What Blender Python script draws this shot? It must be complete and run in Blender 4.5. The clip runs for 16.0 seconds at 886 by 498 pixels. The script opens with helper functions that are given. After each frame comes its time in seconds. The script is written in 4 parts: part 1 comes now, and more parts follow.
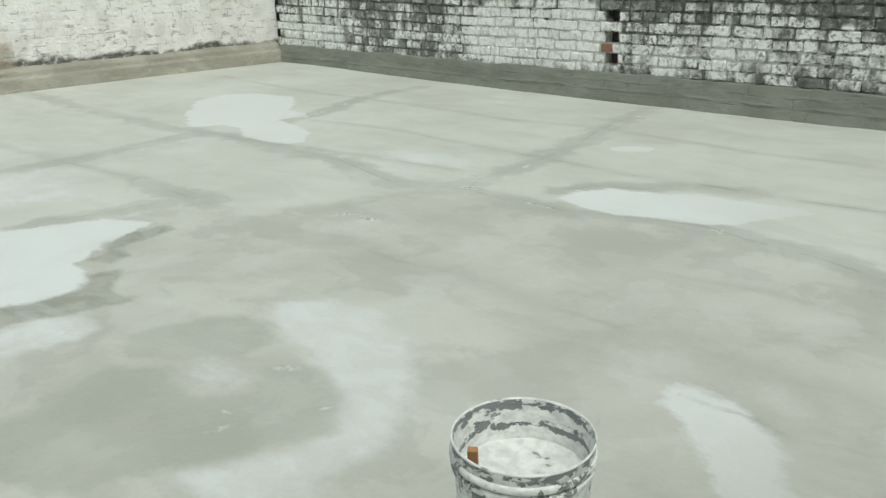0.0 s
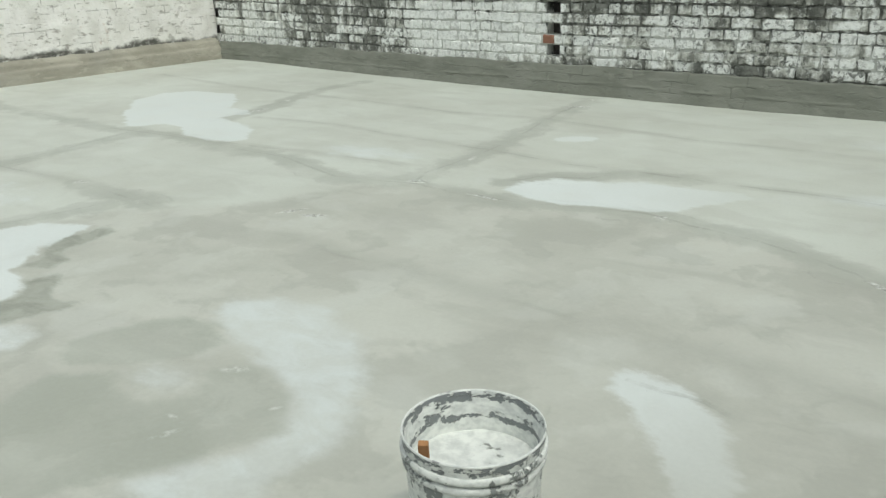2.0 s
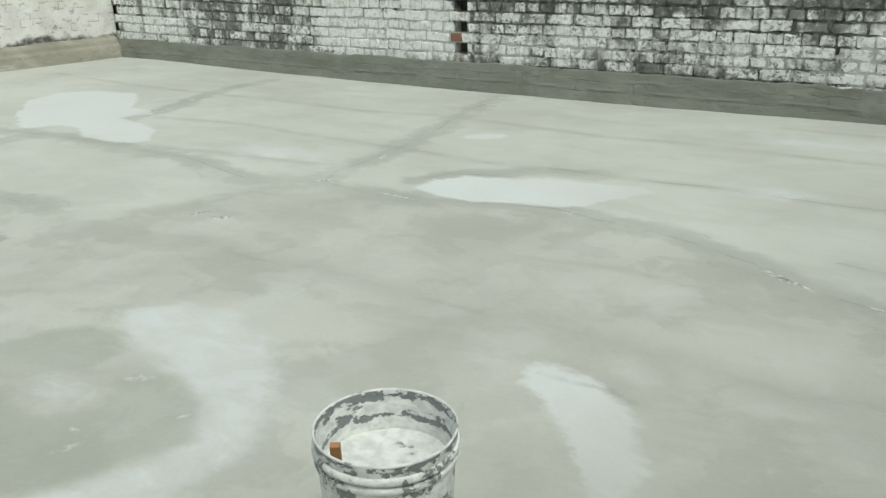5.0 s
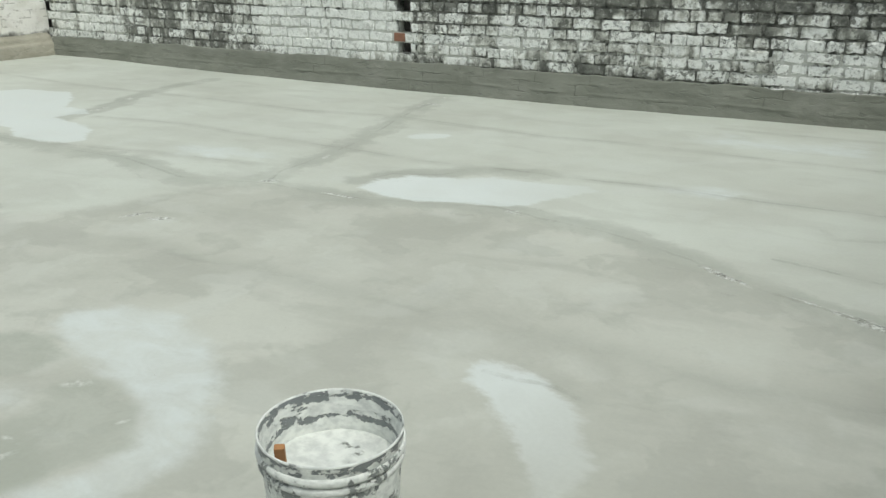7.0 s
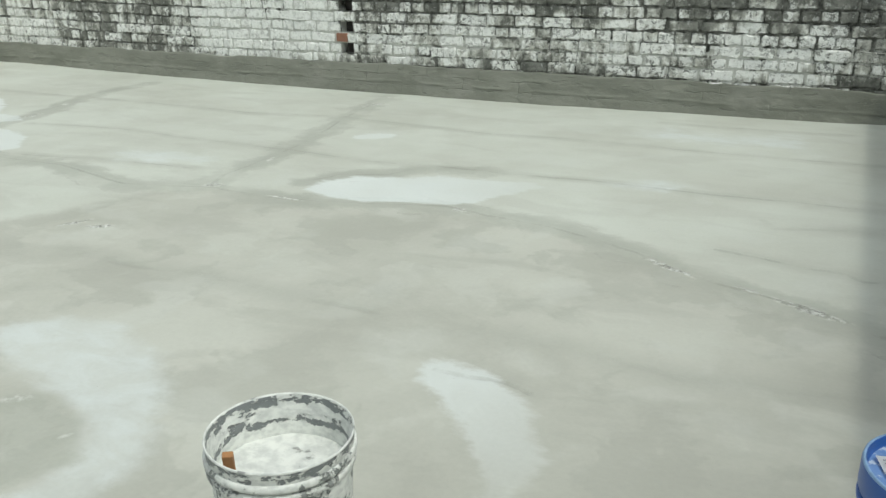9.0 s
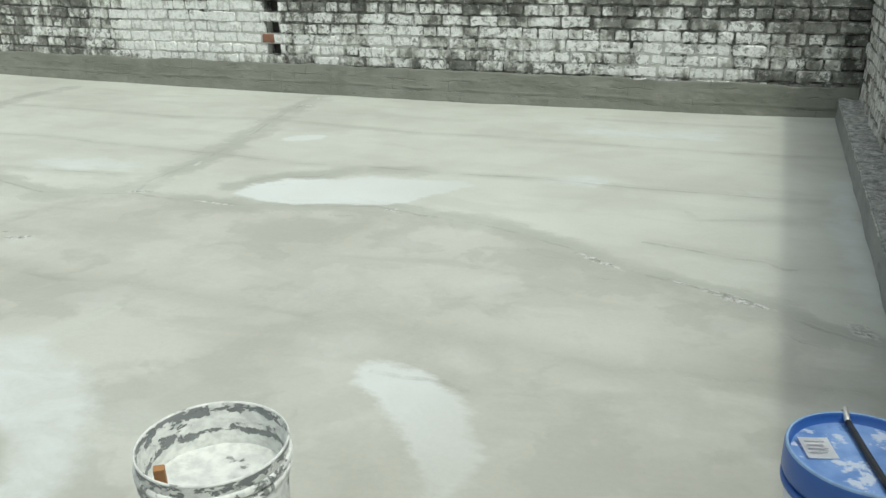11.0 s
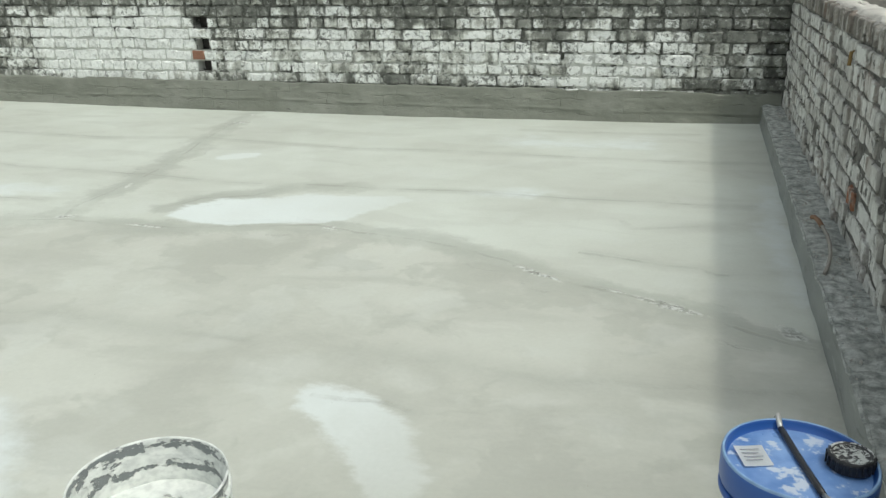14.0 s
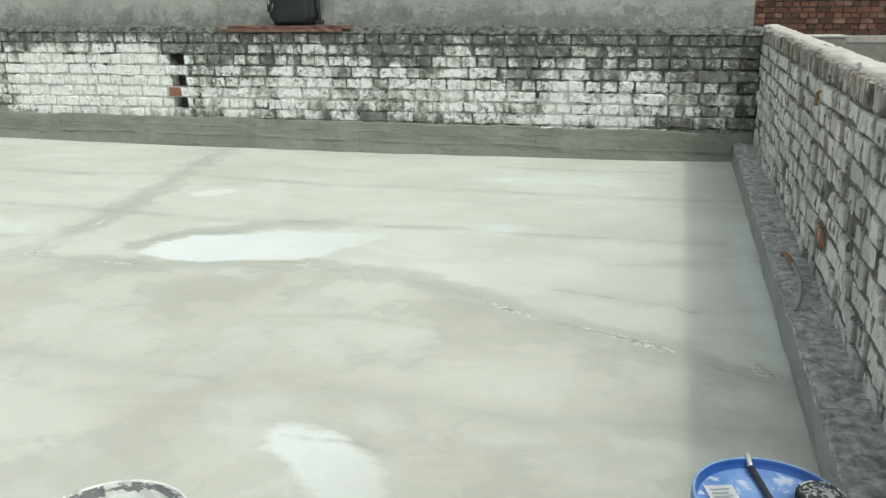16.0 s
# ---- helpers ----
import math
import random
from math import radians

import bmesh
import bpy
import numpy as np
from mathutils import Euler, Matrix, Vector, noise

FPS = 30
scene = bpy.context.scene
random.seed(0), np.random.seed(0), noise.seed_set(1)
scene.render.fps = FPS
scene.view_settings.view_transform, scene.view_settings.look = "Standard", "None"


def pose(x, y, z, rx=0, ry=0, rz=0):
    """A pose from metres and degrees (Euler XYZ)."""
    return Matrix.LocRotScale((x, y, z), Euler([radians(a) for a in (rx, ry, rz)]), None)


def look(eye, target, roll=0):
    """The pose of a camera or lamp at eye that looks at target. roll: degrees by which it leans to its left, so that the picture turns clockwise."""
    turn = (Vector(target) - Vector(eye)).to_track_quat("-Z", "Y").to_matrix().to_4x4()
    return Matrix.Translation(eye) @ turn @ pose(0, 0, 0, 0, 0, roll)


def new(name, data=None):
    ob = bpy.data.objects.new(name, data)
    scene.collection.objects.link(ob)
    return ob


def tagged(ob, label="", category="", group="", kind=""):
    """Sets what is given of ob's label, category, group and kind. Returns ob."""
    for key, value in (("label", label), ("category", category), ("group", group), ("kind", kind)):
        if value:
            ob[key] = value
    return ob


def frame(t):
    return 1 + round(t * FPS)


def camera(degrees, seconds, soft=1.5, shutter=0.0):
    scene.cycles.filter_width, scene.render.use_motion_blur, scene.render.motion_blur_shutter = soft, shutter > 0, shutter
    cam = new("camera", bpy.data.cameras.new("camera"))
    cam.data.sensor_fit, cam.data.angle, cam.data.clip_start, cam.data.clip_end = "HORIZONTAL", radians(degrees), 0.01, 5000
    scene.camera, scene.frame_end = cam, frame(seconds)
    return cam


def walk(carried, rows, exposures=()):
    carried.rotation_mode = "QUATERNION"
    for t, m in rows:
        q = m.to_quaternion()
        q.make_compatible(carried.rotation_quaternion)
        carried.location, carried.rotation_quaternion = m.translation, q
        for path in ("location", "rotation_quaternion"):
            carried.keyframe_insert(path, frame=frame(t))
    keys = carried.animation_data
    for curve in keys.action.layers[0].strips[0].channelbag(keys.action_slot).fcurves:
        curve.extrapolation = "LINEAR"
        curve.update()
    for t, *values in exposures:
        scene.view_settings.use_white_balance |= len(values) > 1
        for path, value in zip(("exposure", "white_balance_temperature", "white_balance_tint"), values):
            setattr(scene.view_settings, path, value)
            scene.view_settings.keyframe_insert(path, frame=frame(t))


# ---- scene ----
cam = camera(56.1, 16.0, soft=1.4)
PATH = [
    (0, (-0.464, -0.21, 1.174), (-1.772, 1.152, 0.515), -1.3),
    (0.5, (-0.461, -0.209, 1.176), (-1.74, 1.175, 0.506), -1.5),
    (1, (-0.464, -0.203, 1.171), (-1.715, 1.206, 0.501), -1.5),
    (1.5, (-0.462, -0.202, 1.171), (-1.698, 1.22, 0.499), -1.6),
    (2, (-0.462, -0.198, 1.169), (-1.677, 1.24, 0.494), -1.8),
    (2.5, (-0.459, -0.198, 1.171), (-1.644, 1.265, 0.494), -1.8),
    (3, (-0.456, -0.199, 1.172), (-1.618, 1.281, 0.495), -1.8),
    (3.5, (-0.456, -0.196, 1.172), (-1.591, 1.303, 0.494), -1.6),
    (4, (-0.452, -0.193, 1.172), (-1.561, 1.326, 0.491), -1.5),
    (6.5, (-0.455, -0.186, 1.163), (-1.417, 1.428, 0.479), -0.3),
    (7, (-0.452, -0.187, 1.164), (-1.39, 1.441, 0.48), -0.2),
    (7.5, (-0.452, -0.185, 1.164), (-1.368, 1.456, 0.479), -0.2),
    (8, (-0.45, -0.186, 1.164), (-1.342, 1.468, 0.479), -0.3),
    (8.5, (-0.451, -0.181, 1.161), (-1.311, 1.49, 0.476), -0.3),
    (9, (-0.448, -0.179, 1.16), (-1.28, 1.506, 0.474), -0.6),
    (9.5, (-0.448, -0.176, 1.157), (-1.246, 1.524, 0.47), -0.8),
    (10, (-0.445, -0.177, 1.158), (-1.205, 1.54, 0.469), -0.7),
    (12.5, (-0.437, -0.168, 1.177), (-1.043, 1.609, 0.488), -1.3),
    (13, (-0.437, -0.166, 1.181), (-1.021, 1.618, 0.492), -1.4),
    (13.5, (-0.434, -0.162, 1.183), (-1.004, 1.628, 0.495), -1.4),
    (14, (-0.435, -0.159, 1.184), (-0.994, 1.641, 0.515), -1.2),
    (14.5, (-0.432, -0.156, 1.184), (-0.981, 1.661, 0.554), -1.0),
    (15, (-0.425, -0.155, 1.189), (-0.964, 1.673, 0.582), -1.0),
    (15.5, (-0.423, -0.149, 1.187), (-0.957, 1.683, 0.589), -0.9),
    (16, (-0.419, -0.147, 1.186), (-0.935, 1.694, 0.598), -0.7),
]
walk(cam, [(t, look(eye, target, roll)) for t, eye, target, roll in PATH], [(0.0, -0.08, 6390, 2.2), (7.0, -0.06, 6390, 2.2), (10.0, 0.06, 6390, 2.2), (12.5, 0.15, 6400, 2.5), (14.5, 0.18, 6400, 2.6), (16.0, 0.33, 6420, 2.8)])

# ---- light: hazy bright sky, weak soft sun from the east ----
SUN_TO = Vector((0.47, -0.16, 0.925)).normalized()
world = bpy.data.worlds.new("sky")
scene.world = world
world.use_nodes = True
wn, wl = world.node_tree.nodes, world.node_tree.links
sky = wn.new("ShaderNodeTexSky")
sky.sky_type = "NISHITA"
sky.sun_disc = False
sky.sun_elevation = math.asin(SUN_TO.z)
sky.sun_rotation = math.atan2(SUN_TO.x, SUN_TO.y)
sky.dust_density = 4.0
sky.air_density = 1.2
haze = wn.new("ShaderNodeHueSaturation")
haze.inputs["Saturation"].default_value = 0.22
haze.inputs["Value"].default_value = 1.0
wl.new(sky.outputs[0], haze.inputs["Color"])
wl.new(haze.outputs[0], wn["Background"].inputs[0])
wn["Background"].inputs[1].default_value = 0.163
sun_data = bpy.data.lights.new("sun", "SUN")
sun_data.energy = 0.86
sun_data.angle = radians(3.0)
sun_data.color = (1.0, 0.94, 0.84)
sun = new("sun", sun_data)
sun.matrix_world = look(SUN_TO * 30, (0, 0, 0))


# ---- node helpers ----
class Mat:
    """A node material under construction."""

    def __init__(self, name):
        self.fine = None
        self.m = bpy.data.materials.new(name)
        self.m.use_nodes = True
        self.nt = self.m.node_tree
        self.bsdf = self.nt.nodes["Principled BSDF"]
        geo = self.nt.nodes.new("ShaderNodeNewGeometry")
        self.pos = geo.outputs["Position"]
        self.island = geo.outputs["Random Per Island"]
        self.rand = self.nt.nodes.new("ShaderNodeObjectInfo").outputs["Random"]

    def put(self, sock, v):
        if isinstance(v, bpy.types.NodeSocket):
            self.nt.links.new(v, sock)
        elif isinstance(v, tuple) and len(v) == 3 and sock.type == "RGBA":
            sock.default_value = (*v, 1)
        else:
            sock.default_value = v

    def math(self, op, a, b=0.0, c=None, clamp=False):
        n = self.nt.nodes.new("ShaderNodeMath")
        n.operation, n.use_clamp = op, clamp
        self.put(n.inputs[0], a)
        self.put(n.inputs[1], b)
        if c is not None:
            self.put(n.inputs[2], c)
        return n.outputs[0]

    def vec(self, op, a, b=(0.0, 0.0, 0.0)):
        n = self.nt.nodes.new("ShaderNodeVectorMath")
        n.operation = op
        self.put(n.inputs[0], a)
        if op == "SCALE":
            self.put(n.inputs["Scale"], b)
        else:
            self.put(n.inputs[1], b)
        return n.outputs["Value"] if op in ("LENGTH", "DOT_PRODUCT", "DISTANCE") else n.outputs[0]

    def noise(self, scale, detail=4.0, rough=0.55, at=None, stretch=None, colour=False, distort=0.0):
        n = self.nt.nodes.new("ShaderNodeTexNoise")
        p = at if at is not None else self.pos
        if stretch:
            p = self.vec("MULTIPLY", p, stretch)
        self.put(n.inputs["Vector"], p)
        n.inputs["Scale"].default_value = scale
        n.inputs["Detail"].default_value = detail
        n.inputs["Roughness"].default_value = rough
        n.inputs["Distortion"].default_value = distort
        return n.outputs["Color"] if colour else n.outputs[0]

    def step(self, v, lo, hi, a=0.0, b=1.0):
        n = self.nt.nodes.new("ShaderNodeMapRange")
        n.interpolation_type = "SMOOTHSTEP"
        for i, x in enumerate((v, lo, hi, a, b)):
            self.put(n.inputs[i], x)
        return n.outputs[0]

    def mix(self, f, a, b, mode="MIX"):
        n = self.nt.nodes.new("ShaderNodeMix")
        n.data_type, n.blend_type = "RGBA", mode
        self.put(n.inputs[0], f)
        self.put(n.inputs[6], a)
        self.put(n.inputs[7], b)
        return n.outputs[2]

    def split(self, v):
        n = self.nt.nodes.new("ShaderNodeSeparateXYZ")
        self.put(n.inputs[0], v)
        return n.outputs

    def wobble(self, *pairs):
        """The position shifted by noise: (scale, metres) pairs."""
        p = self.pos
        for s, amp in pairs:
            off = self.vec("SCALE", self.vec("SUBTRACT", self.noise(s, 3, colour=True), (0.5, 0.5, 0.5)), amp * 2)
            p = self.vec("ADD", p, off)
        return p

    def blot(self, p, x, y, a, b, turn, soft=0.25, plane="xy"):
        """1 inside an ellipse with half axes a, b in plan (or on a wall in xz), fading to 0."""
        s = self.split(p)
        u, v = self.math("SUBTRACT", s[0], x), self.math("SUBTRACT", s[1 if plane == "xy" else 2], y)
        c, d = math.cos(radians(turn)), math.sin(radians(turn))
        e = self.math("MULTIPLY_ADD", v, d / a, self.math("MULTIPLY", u, c / a))
        f = self.math("MULTIPLY_ADD", v, c / b, self.math("MULTIPLY", u, -d / b))
        r = self.math("SQRT", self.math("ADD", self.math("MULTIPLY", e, e), self.math("MULTIPLY", f, f)))
        return self.step(r, 1 - soft, 1 + soft, 1.0, 0.0)

    def most(self, *vs):
        out = vs[0]
        for v in vs[1:]:
            out = self.math("MAXIMUM", out, v)
        return out

    def near(self, p2, a, b):
        """Distance in plan from the segment a, b."""
        ax, ay, bx, by = *a, *b
        L = math.hypot(bx - ax, by - ay)
        dx, dy = (bx - ax) / L, (by - ay) / L
        u, v = self.math("SUBTRACT", p2[0], ax), self.math("SUBTRACT", p2[1], ay)
        along = self.math("MULTIPLY_ADD", v, dy, self.math("MULTIPLY", u, dx))
        side = self.math("MULTIPLY_ADD", v, dx, self.math("MULTIPLY", u, -dy))
        over = self.math("SUBTRACT", along, self.math("MINIMUM", self.math("MAXIMUM", along, 0.0), L))
        return self.math("SQRT", self.math("ADD", self.math("MULTIPLY", side, side), self.math("MULTIPLY", over, over)))

    def least(self, vs):
        out = vs[0]
        for v in vs[1:]:
            out = self.math("MINIMUM", out, v)
        return out

    def done(self, colour, rough=0.85, height=None, depth=0.004, metal=0.0, spec=None):
        self.put(self.bsdf.inputs["Base Color"], colour)
        self.put(self.bsdf.inputs["Roughness"], rough)
        self.bsdf.inputs["Metallic"].default_value = metal
        if spec is not None:
            self.bsdf.inputs["Specular IOR Level"].default_value = spec
        if height is not None:
            b = self.nt.nodes.new("ShaderNodeBump")
            b.inputs["Strength"].default_value = 1.0
            b.inputs["Distance"].default_value = depth
            self.put(b.inputs["Height"], height)
            self.nt.links.new(b.outputs[0], self.bsdf.inputs["Normal"])
        return self.m


# ---- materials ----
# joints and seams of the screed, in plan
JOINTS = (
    ((-9.3, 2.98), (-8.81, 2.96), (-7.28, 2.92), (-6.3, 2.9), (-5.68, 3.0), (-5.01, 3.0), (-4.44, 3.01), (-3.81, 2.86), (-3.34, 2.99), (-2.96, 2.97),
     (-2.72, 3.01), (-2.33, 3.12), (-2.1, 3.2), (-1.87, 3.14), (-1.53, 3.09), (-1.31, 3.02), (-1.04, 2.9), (-0.91, 2.79), (-0.58, 2.67), (-0.39, 2.59), (-0.21, 2.47), (-0.03, 2.4)),
    ((-3.37, 3.02), (-3.45, 3.21), (-3.44, 3.45), (-3.47, 3.81), (-3.52, 4.13), (-3.66, 4.72), (-3.85, 5.49), (-3.98, 5.96)),
    ((-5.84, 3.61), (-5.89, 3.98), (-6.04, 4.35), (-6.21, 4.83), (-6.3, 5.26), (-6.37, 5.67)),
    ((-5.86, 1.51), (-5.81, 1.83), (-5.87, 2.24), (-5.96, 2.71), (-6.01, 2.9)),
    ((-4.96, 1.97), (-4.5, 1.95), (-4.16, 1.93)), ((-4.56, 1.2), (-4.49, 1.42), (-4.41, 1.84)),
    ((-2.95, 3.3), (-2.87, 3.48), (-2.64, 3.59), (-2.5, 3.83), (-2.17, 3.86)),
)
SEAMS = (
    ((-8.66, 4.87), (-7.18, 4.73), (-6.05, 4.75), (-5.18, 4.74), (-4.48, 4.72), (-3.76, 4.86), (-2.98, 4.8), (-2.56, 4.77), (-1.86, 4.82), (-1.09, 4.81), (-0.49, 4.84), (-0.03, 4.89)),
    ((-5.67, 3.81), (-4.88, 3.92), (-4.36, 3.87), (-3.46, 3.84), (-2.98, 3.82), (-2.17, 3.86), (-1.61, 3.92), (-0.96, 3.9), (-0.46, 3.93), (-0.1, 3.97)),
    ((-5.13, 3.09), (-4.62, 3.17), (-4.16, 3.23), (-3.71, 3.27)), ((-7.32, 1.79), (-5.97, 1.86), (-4.96, 1.97)),
    ((-0.85, 3.12), (-0.66, 3.08), (-0.5, 3.04), (-0.37, 3.04), (-0.31, 2.99), (-0.12, 3.03), (-0.03, 3.09)),
    ((-1.42, 1.74), (-1.31, 1.74), (-1.21, 1.755), (-1.13, 1.73)), ((-1.61, 5.67), (-1.21, 5.65), (-0.4, 5.7)),
)
TRACES = (
    ((-3.27, 2.03), (-2.85, 1.99), (-2.58, 2.04), (-2.06, 2.01), (-1.79, 2.02)),
    ((-1.43, 1.99), (-1.29, 2.03), (-0.97, 2.02), (-0.77, 2.0), (-0.45, 2.05), (-0.09, 2.09)),
    ((-0.72, 3.6), (-0.66, 3.5), (-0.35, 3.6)),
)


def coated_floor():
    """Roof screed under a cement slurry coat: pale patches, darker bare areas, ridged joints."""
    k = Mat("coated_floor")

    def field(name):
        n = k.nt.nodes.new("ShaderNodeAttribute")
        n.attribute_name = name
        return n.outputs["Fac"]

    p = k.wobble((1.6, 0.2), (5.5, 0.11), (17.0, 0.035))
    q = k.split(k.wobble((2.2, 0.028), (7.0, 0.016), (26.0, 0.006)))
    far = k.least([k.near(q, a, b) for r in JOINTS for a, b in zip(r, r[1:])])
    far2 = k.least([k.near(q, a, b) for r in SEAMS for a, b in zip(r, r[1:])])
    far3 = k.least([k.near(q, a, b) for r in TRACES for a, b in zip(r, r[1:])])
    breaks = k.noise(1.9, 4, 0.6)
    breaks2 = k.noise(4.5, 4, 0.6)
    width = k.step(breaks2, 0.3, 0.7, 0.07, 0.2)
    ridge = k.math("MULTIPLY", k.math("SUBTRACT", 1.0, k.step(k.math("DIVIDE", far, width), 0.35, 1.05)), k.step(breaks, 0.3, 0.58, 0.3, 1.0))
    flank = k.step(k.math("ABSOLUTE", k.math("SUBTRACT", far, k.math("MULTIPLY", width, 0.7))), 0.002, 0.012, 0.55, 0.0)
    flank = k.math("MULTIPLY", flank, k.step(breaks2, 0.48, 0.6))
    line = k.most(k.step(far, 0.003, 0.014, 0.9, 0.0), k.step(far2, 0.003, 0.016, 1.0, 0.0), flank, k.step(far3, 0.004, 0.03, 0.6, 0.0))
    line = k.math("MULTIPLY", line, k.step(k.noise(2.9, 6, 0.7), 0.42, 0.6, 0.08, 1.0))
    # a darker feathered wash lies on one side of each seam
    band2 = k.most(k.step(far2, 0.01, 0.085, 1.0, 0.0), k.step(far3, 0.015, 0.13, 1.0, 0.0))
    # tone of the bays; the brush went along the long side of the roof
    ragged = k.math("ADD", k.math("MULTIPLY", k.math("SUBTRACT", k.noise(3.8, 6, 0.65, stretch=(0.8, 1.15, 1.0), distort=0.3), 0.5), 0.26),
                    k.math("MULTIPLY", k.math("SUBTRACT", k.noise(17.0, 5, 0.65, stretch=(0.55, 1.3, 1.0)), 0.5), 0.075))
    upper = k.step(k.math("ADD", field("bay"), ragged), -0.06, 0.08)
    cloud = k.noise(1.1, 5, 0.5, distort=0.3)
    cloud2 = k.noise(3.4, 5, 0.5, distort=0.3)
    smear = k.noise(2.1, 6, 0.55, stretch=(0.7, 1.6, 1.0), distort=0.5)
    stroke = k.noise(6.0, 6, 0.62, stretch=(0.75, 1.25, 1.0), distort=0.6)
    blotch = k.noise(2.3, 5, 0.55, at=p, distort=0.3)
    near_tone = k.mix(k.step(cloud, 0.3, 0.7), (0.4, 0.405, 0.355), (0.485, 0.495, 0.44))
    near_tone = k.mix(k.math("MULTIPLY", k.step(blotch, 0.5, 0.6), 0.52), near_tone, (0.345, 0.35, 0.305))
    near_tone = k.mix(k.math("MULTIPLY", k.step(blotch, 0.46, 0.36), 0.5), near_tone, (0.5, 0.515, 0.462))
    far_tone = k.mix(k.step(cloud, 0.3, 0.7), (0.455, 0.47, 0.415), (0.52, 0.545, 0.49))
    c = k.mix(upper, near_tone, far_tone)
    c = k.mix(k.math("MULTIPLY", k.step(smear, 0.49, 0.62), k.step(upper, 0.0, 1.0, 0.42, 0.22)), c, (0.36, 0.362, 0.318))
    c = k.mix(k.math("MULTIPLY", k.step(stroke, 0.54, 0.66), 0.1), c, (0.37, 0.372, 0.33))
    c = k.mix(k.math("MULTIPLY", k.step(cloud2, 0.53, 0.66), 0.3), c, (0.53, 0.55, 0.512))
    # bare screed, dry and damp
    bare = k.step(k.math("ADD", field("screed"), k.math("MULTIPLY", ragged, 0.8)), -0.03, 0.03)
    c = k.mix(k.math("MULTIPLY", bare, k.step(blotch, 0.38, 0.6, 0.5, 0.92)), c, (0.335, 0.35, 0.3))
    damp = k.step(k.math("ADD", field("damp"), k.math("MULTIPLY", ragged, 0.7)), -0.02, 0.02)
    c = k.mix(k.math("MULTIPLY", damp, k.step(stroke, 0.35, 0.6, 0.95, 0.5)), c, (0.255, 0.268, 0.225))
    c = k.mix(k.math("MULTIPLY", ridge, 0.68), c, (0.335, 0.345, 0.303))
    c = k.mix(k.math("MULTIPLY", band2, k.step(breaks, 0.35, 0.6, 0.12, 0.5)), c, (0.36, 0.366, 0.322))
    # pale puddled coat
    pale = k.step(k.math("ADD", field("coat"), k.math("MULTIPLY", ragged, 0.8)), -0.02, 0.025)
    pale = k.math("MULTIPLY", pale, field("coat_weight"))
    c = k.mix(k.math("MULTIPLY", pale, k.step(cloud2, 0.25, 0.6, 0.72, 0.96)), c, (0.6, 0.637, 0.618))
    thin = k.step(k.math("ADD", field("thin"), k.math("MULTIPLY", ragged, 4.2)), 0.28, 0.72)
    thin = k.math("MULTIPLY", thin, k.math("MULTIPLY_ADD", bare, -0.75, 1.0))
    c = k.mix(k.math("MULTIPLY", thin, k.step(stroke, 0.34, 0.64, 0.95, 0.5)), c, (0.56, 0.595, 0.576))
    c = k.mix(k.math("MULTIPLY", line, 0.32), c, (0.25, 0.252, 0.22))
    # scuffs and flakes of thicker cement
    f = q_vec(k)
    flake = k.most(k.blot(f, -0.98, 2.83, 0.11, 0.016, -30, 0.4), k.blot(f, -0.48, 2.63, 0.13, 0.022, -24, 0.4), k.blot(f, -0.68, 2.72, 0.05, 0.01, -20, 0.4),
                   k.blot(f, -2.88, 2.995, 0.1, 0.014, -4, 0.4), k.blot(f, -3.38, 2.3, 0.06, 0.022, 30, 0.5),
                   k.blot(f, -3.52, 2.29, 0.07, 0.02, 60, 0.5), k.blot(f, -3.83, 5.5, 0.1, 0.05, 60, 0.5), k.blot(f, -3.36, 3.03, 0.05, 0.03, 40, 0.5),
                   k.blot(f, -0.08, 2.5, 0.03, 0.06, 30, 0.6))
    scuff = k.most(k.blot(f, -2.4, 1.11, 0.04, 0.02, 40, 0.6), k.blot(f, -2.25, 0.77, 0.012, 0.04, -25, 0.6),
                   k.blot(f, -2.3, 0.83, 0.03, 0.008, 0, 0.6), k.blot(f, -3.2, 0.75, 0.08, 0.02, 20, 0.6), k.blot(f, -2.12, 1.03, 0.02, 0.008, 60, 0.6))
    c = k.mix(k.math("MULTIPLY", scuff, k.step(k.noise(30.0, 4), 0.4, 0.65, 0.0, 0.6)), c, (0.62, 0.64, 0.61))
    flake = k.most(flake, k.math("MULTIPLY", k.step(far, 0.01, 0.05, 1.0, 0.0), k.step(k.noise(3.1, 3), 0.6, 0.68)))
    grit = k.step(k.noise(40.0, 4, 0.7), 0.42, 0.58)
    c = k.mix(k.math("MULTIPLY", flake, k.math("MULTIPLY", grit, 0.9)), c, (0.7, 0.715, 0.68))
    chink = k.math("MULTIPLY", flake, k.step(k.noise(28.0, 4, 0.7), 0.56, 0.62))
    c = k.mix(k.math("MULTIPLY", chink, 0.75), c, (0.2, 0.2, 0.175))
    speck = k.step(k.noise(55.0, 2, 0.5), 0.77, 0.8)
    c = k.mix(k.math("MULTIPLY", speck, 0.5), c, (0.22, 0.2, 0.17))
    fine_n = k.noise(60.0, 4, 0.6)
    c = k.mix(0.075, c, k.mix(fine_n, (0.1, 0.1, 0.1), (0.9, 0.9, 0.9)), "OVERLAY")
    h = k.math("MULTIPLY_ADD", ridge, 0.5, k.math("MULTIPLY", cloud2, 0.5))
    h = k.math("MULTIPLY_ADD", stroke, 0.25, h)
    h = k.math("MULTIPLY_ADD", flake, k.math("MULTIPLY", grit, 0.8), h)
    h = k.math("MULTIPLY_ADD", line, -0.6, k.math("MULTIPLY_ADD", fine_n, 0.06, h))
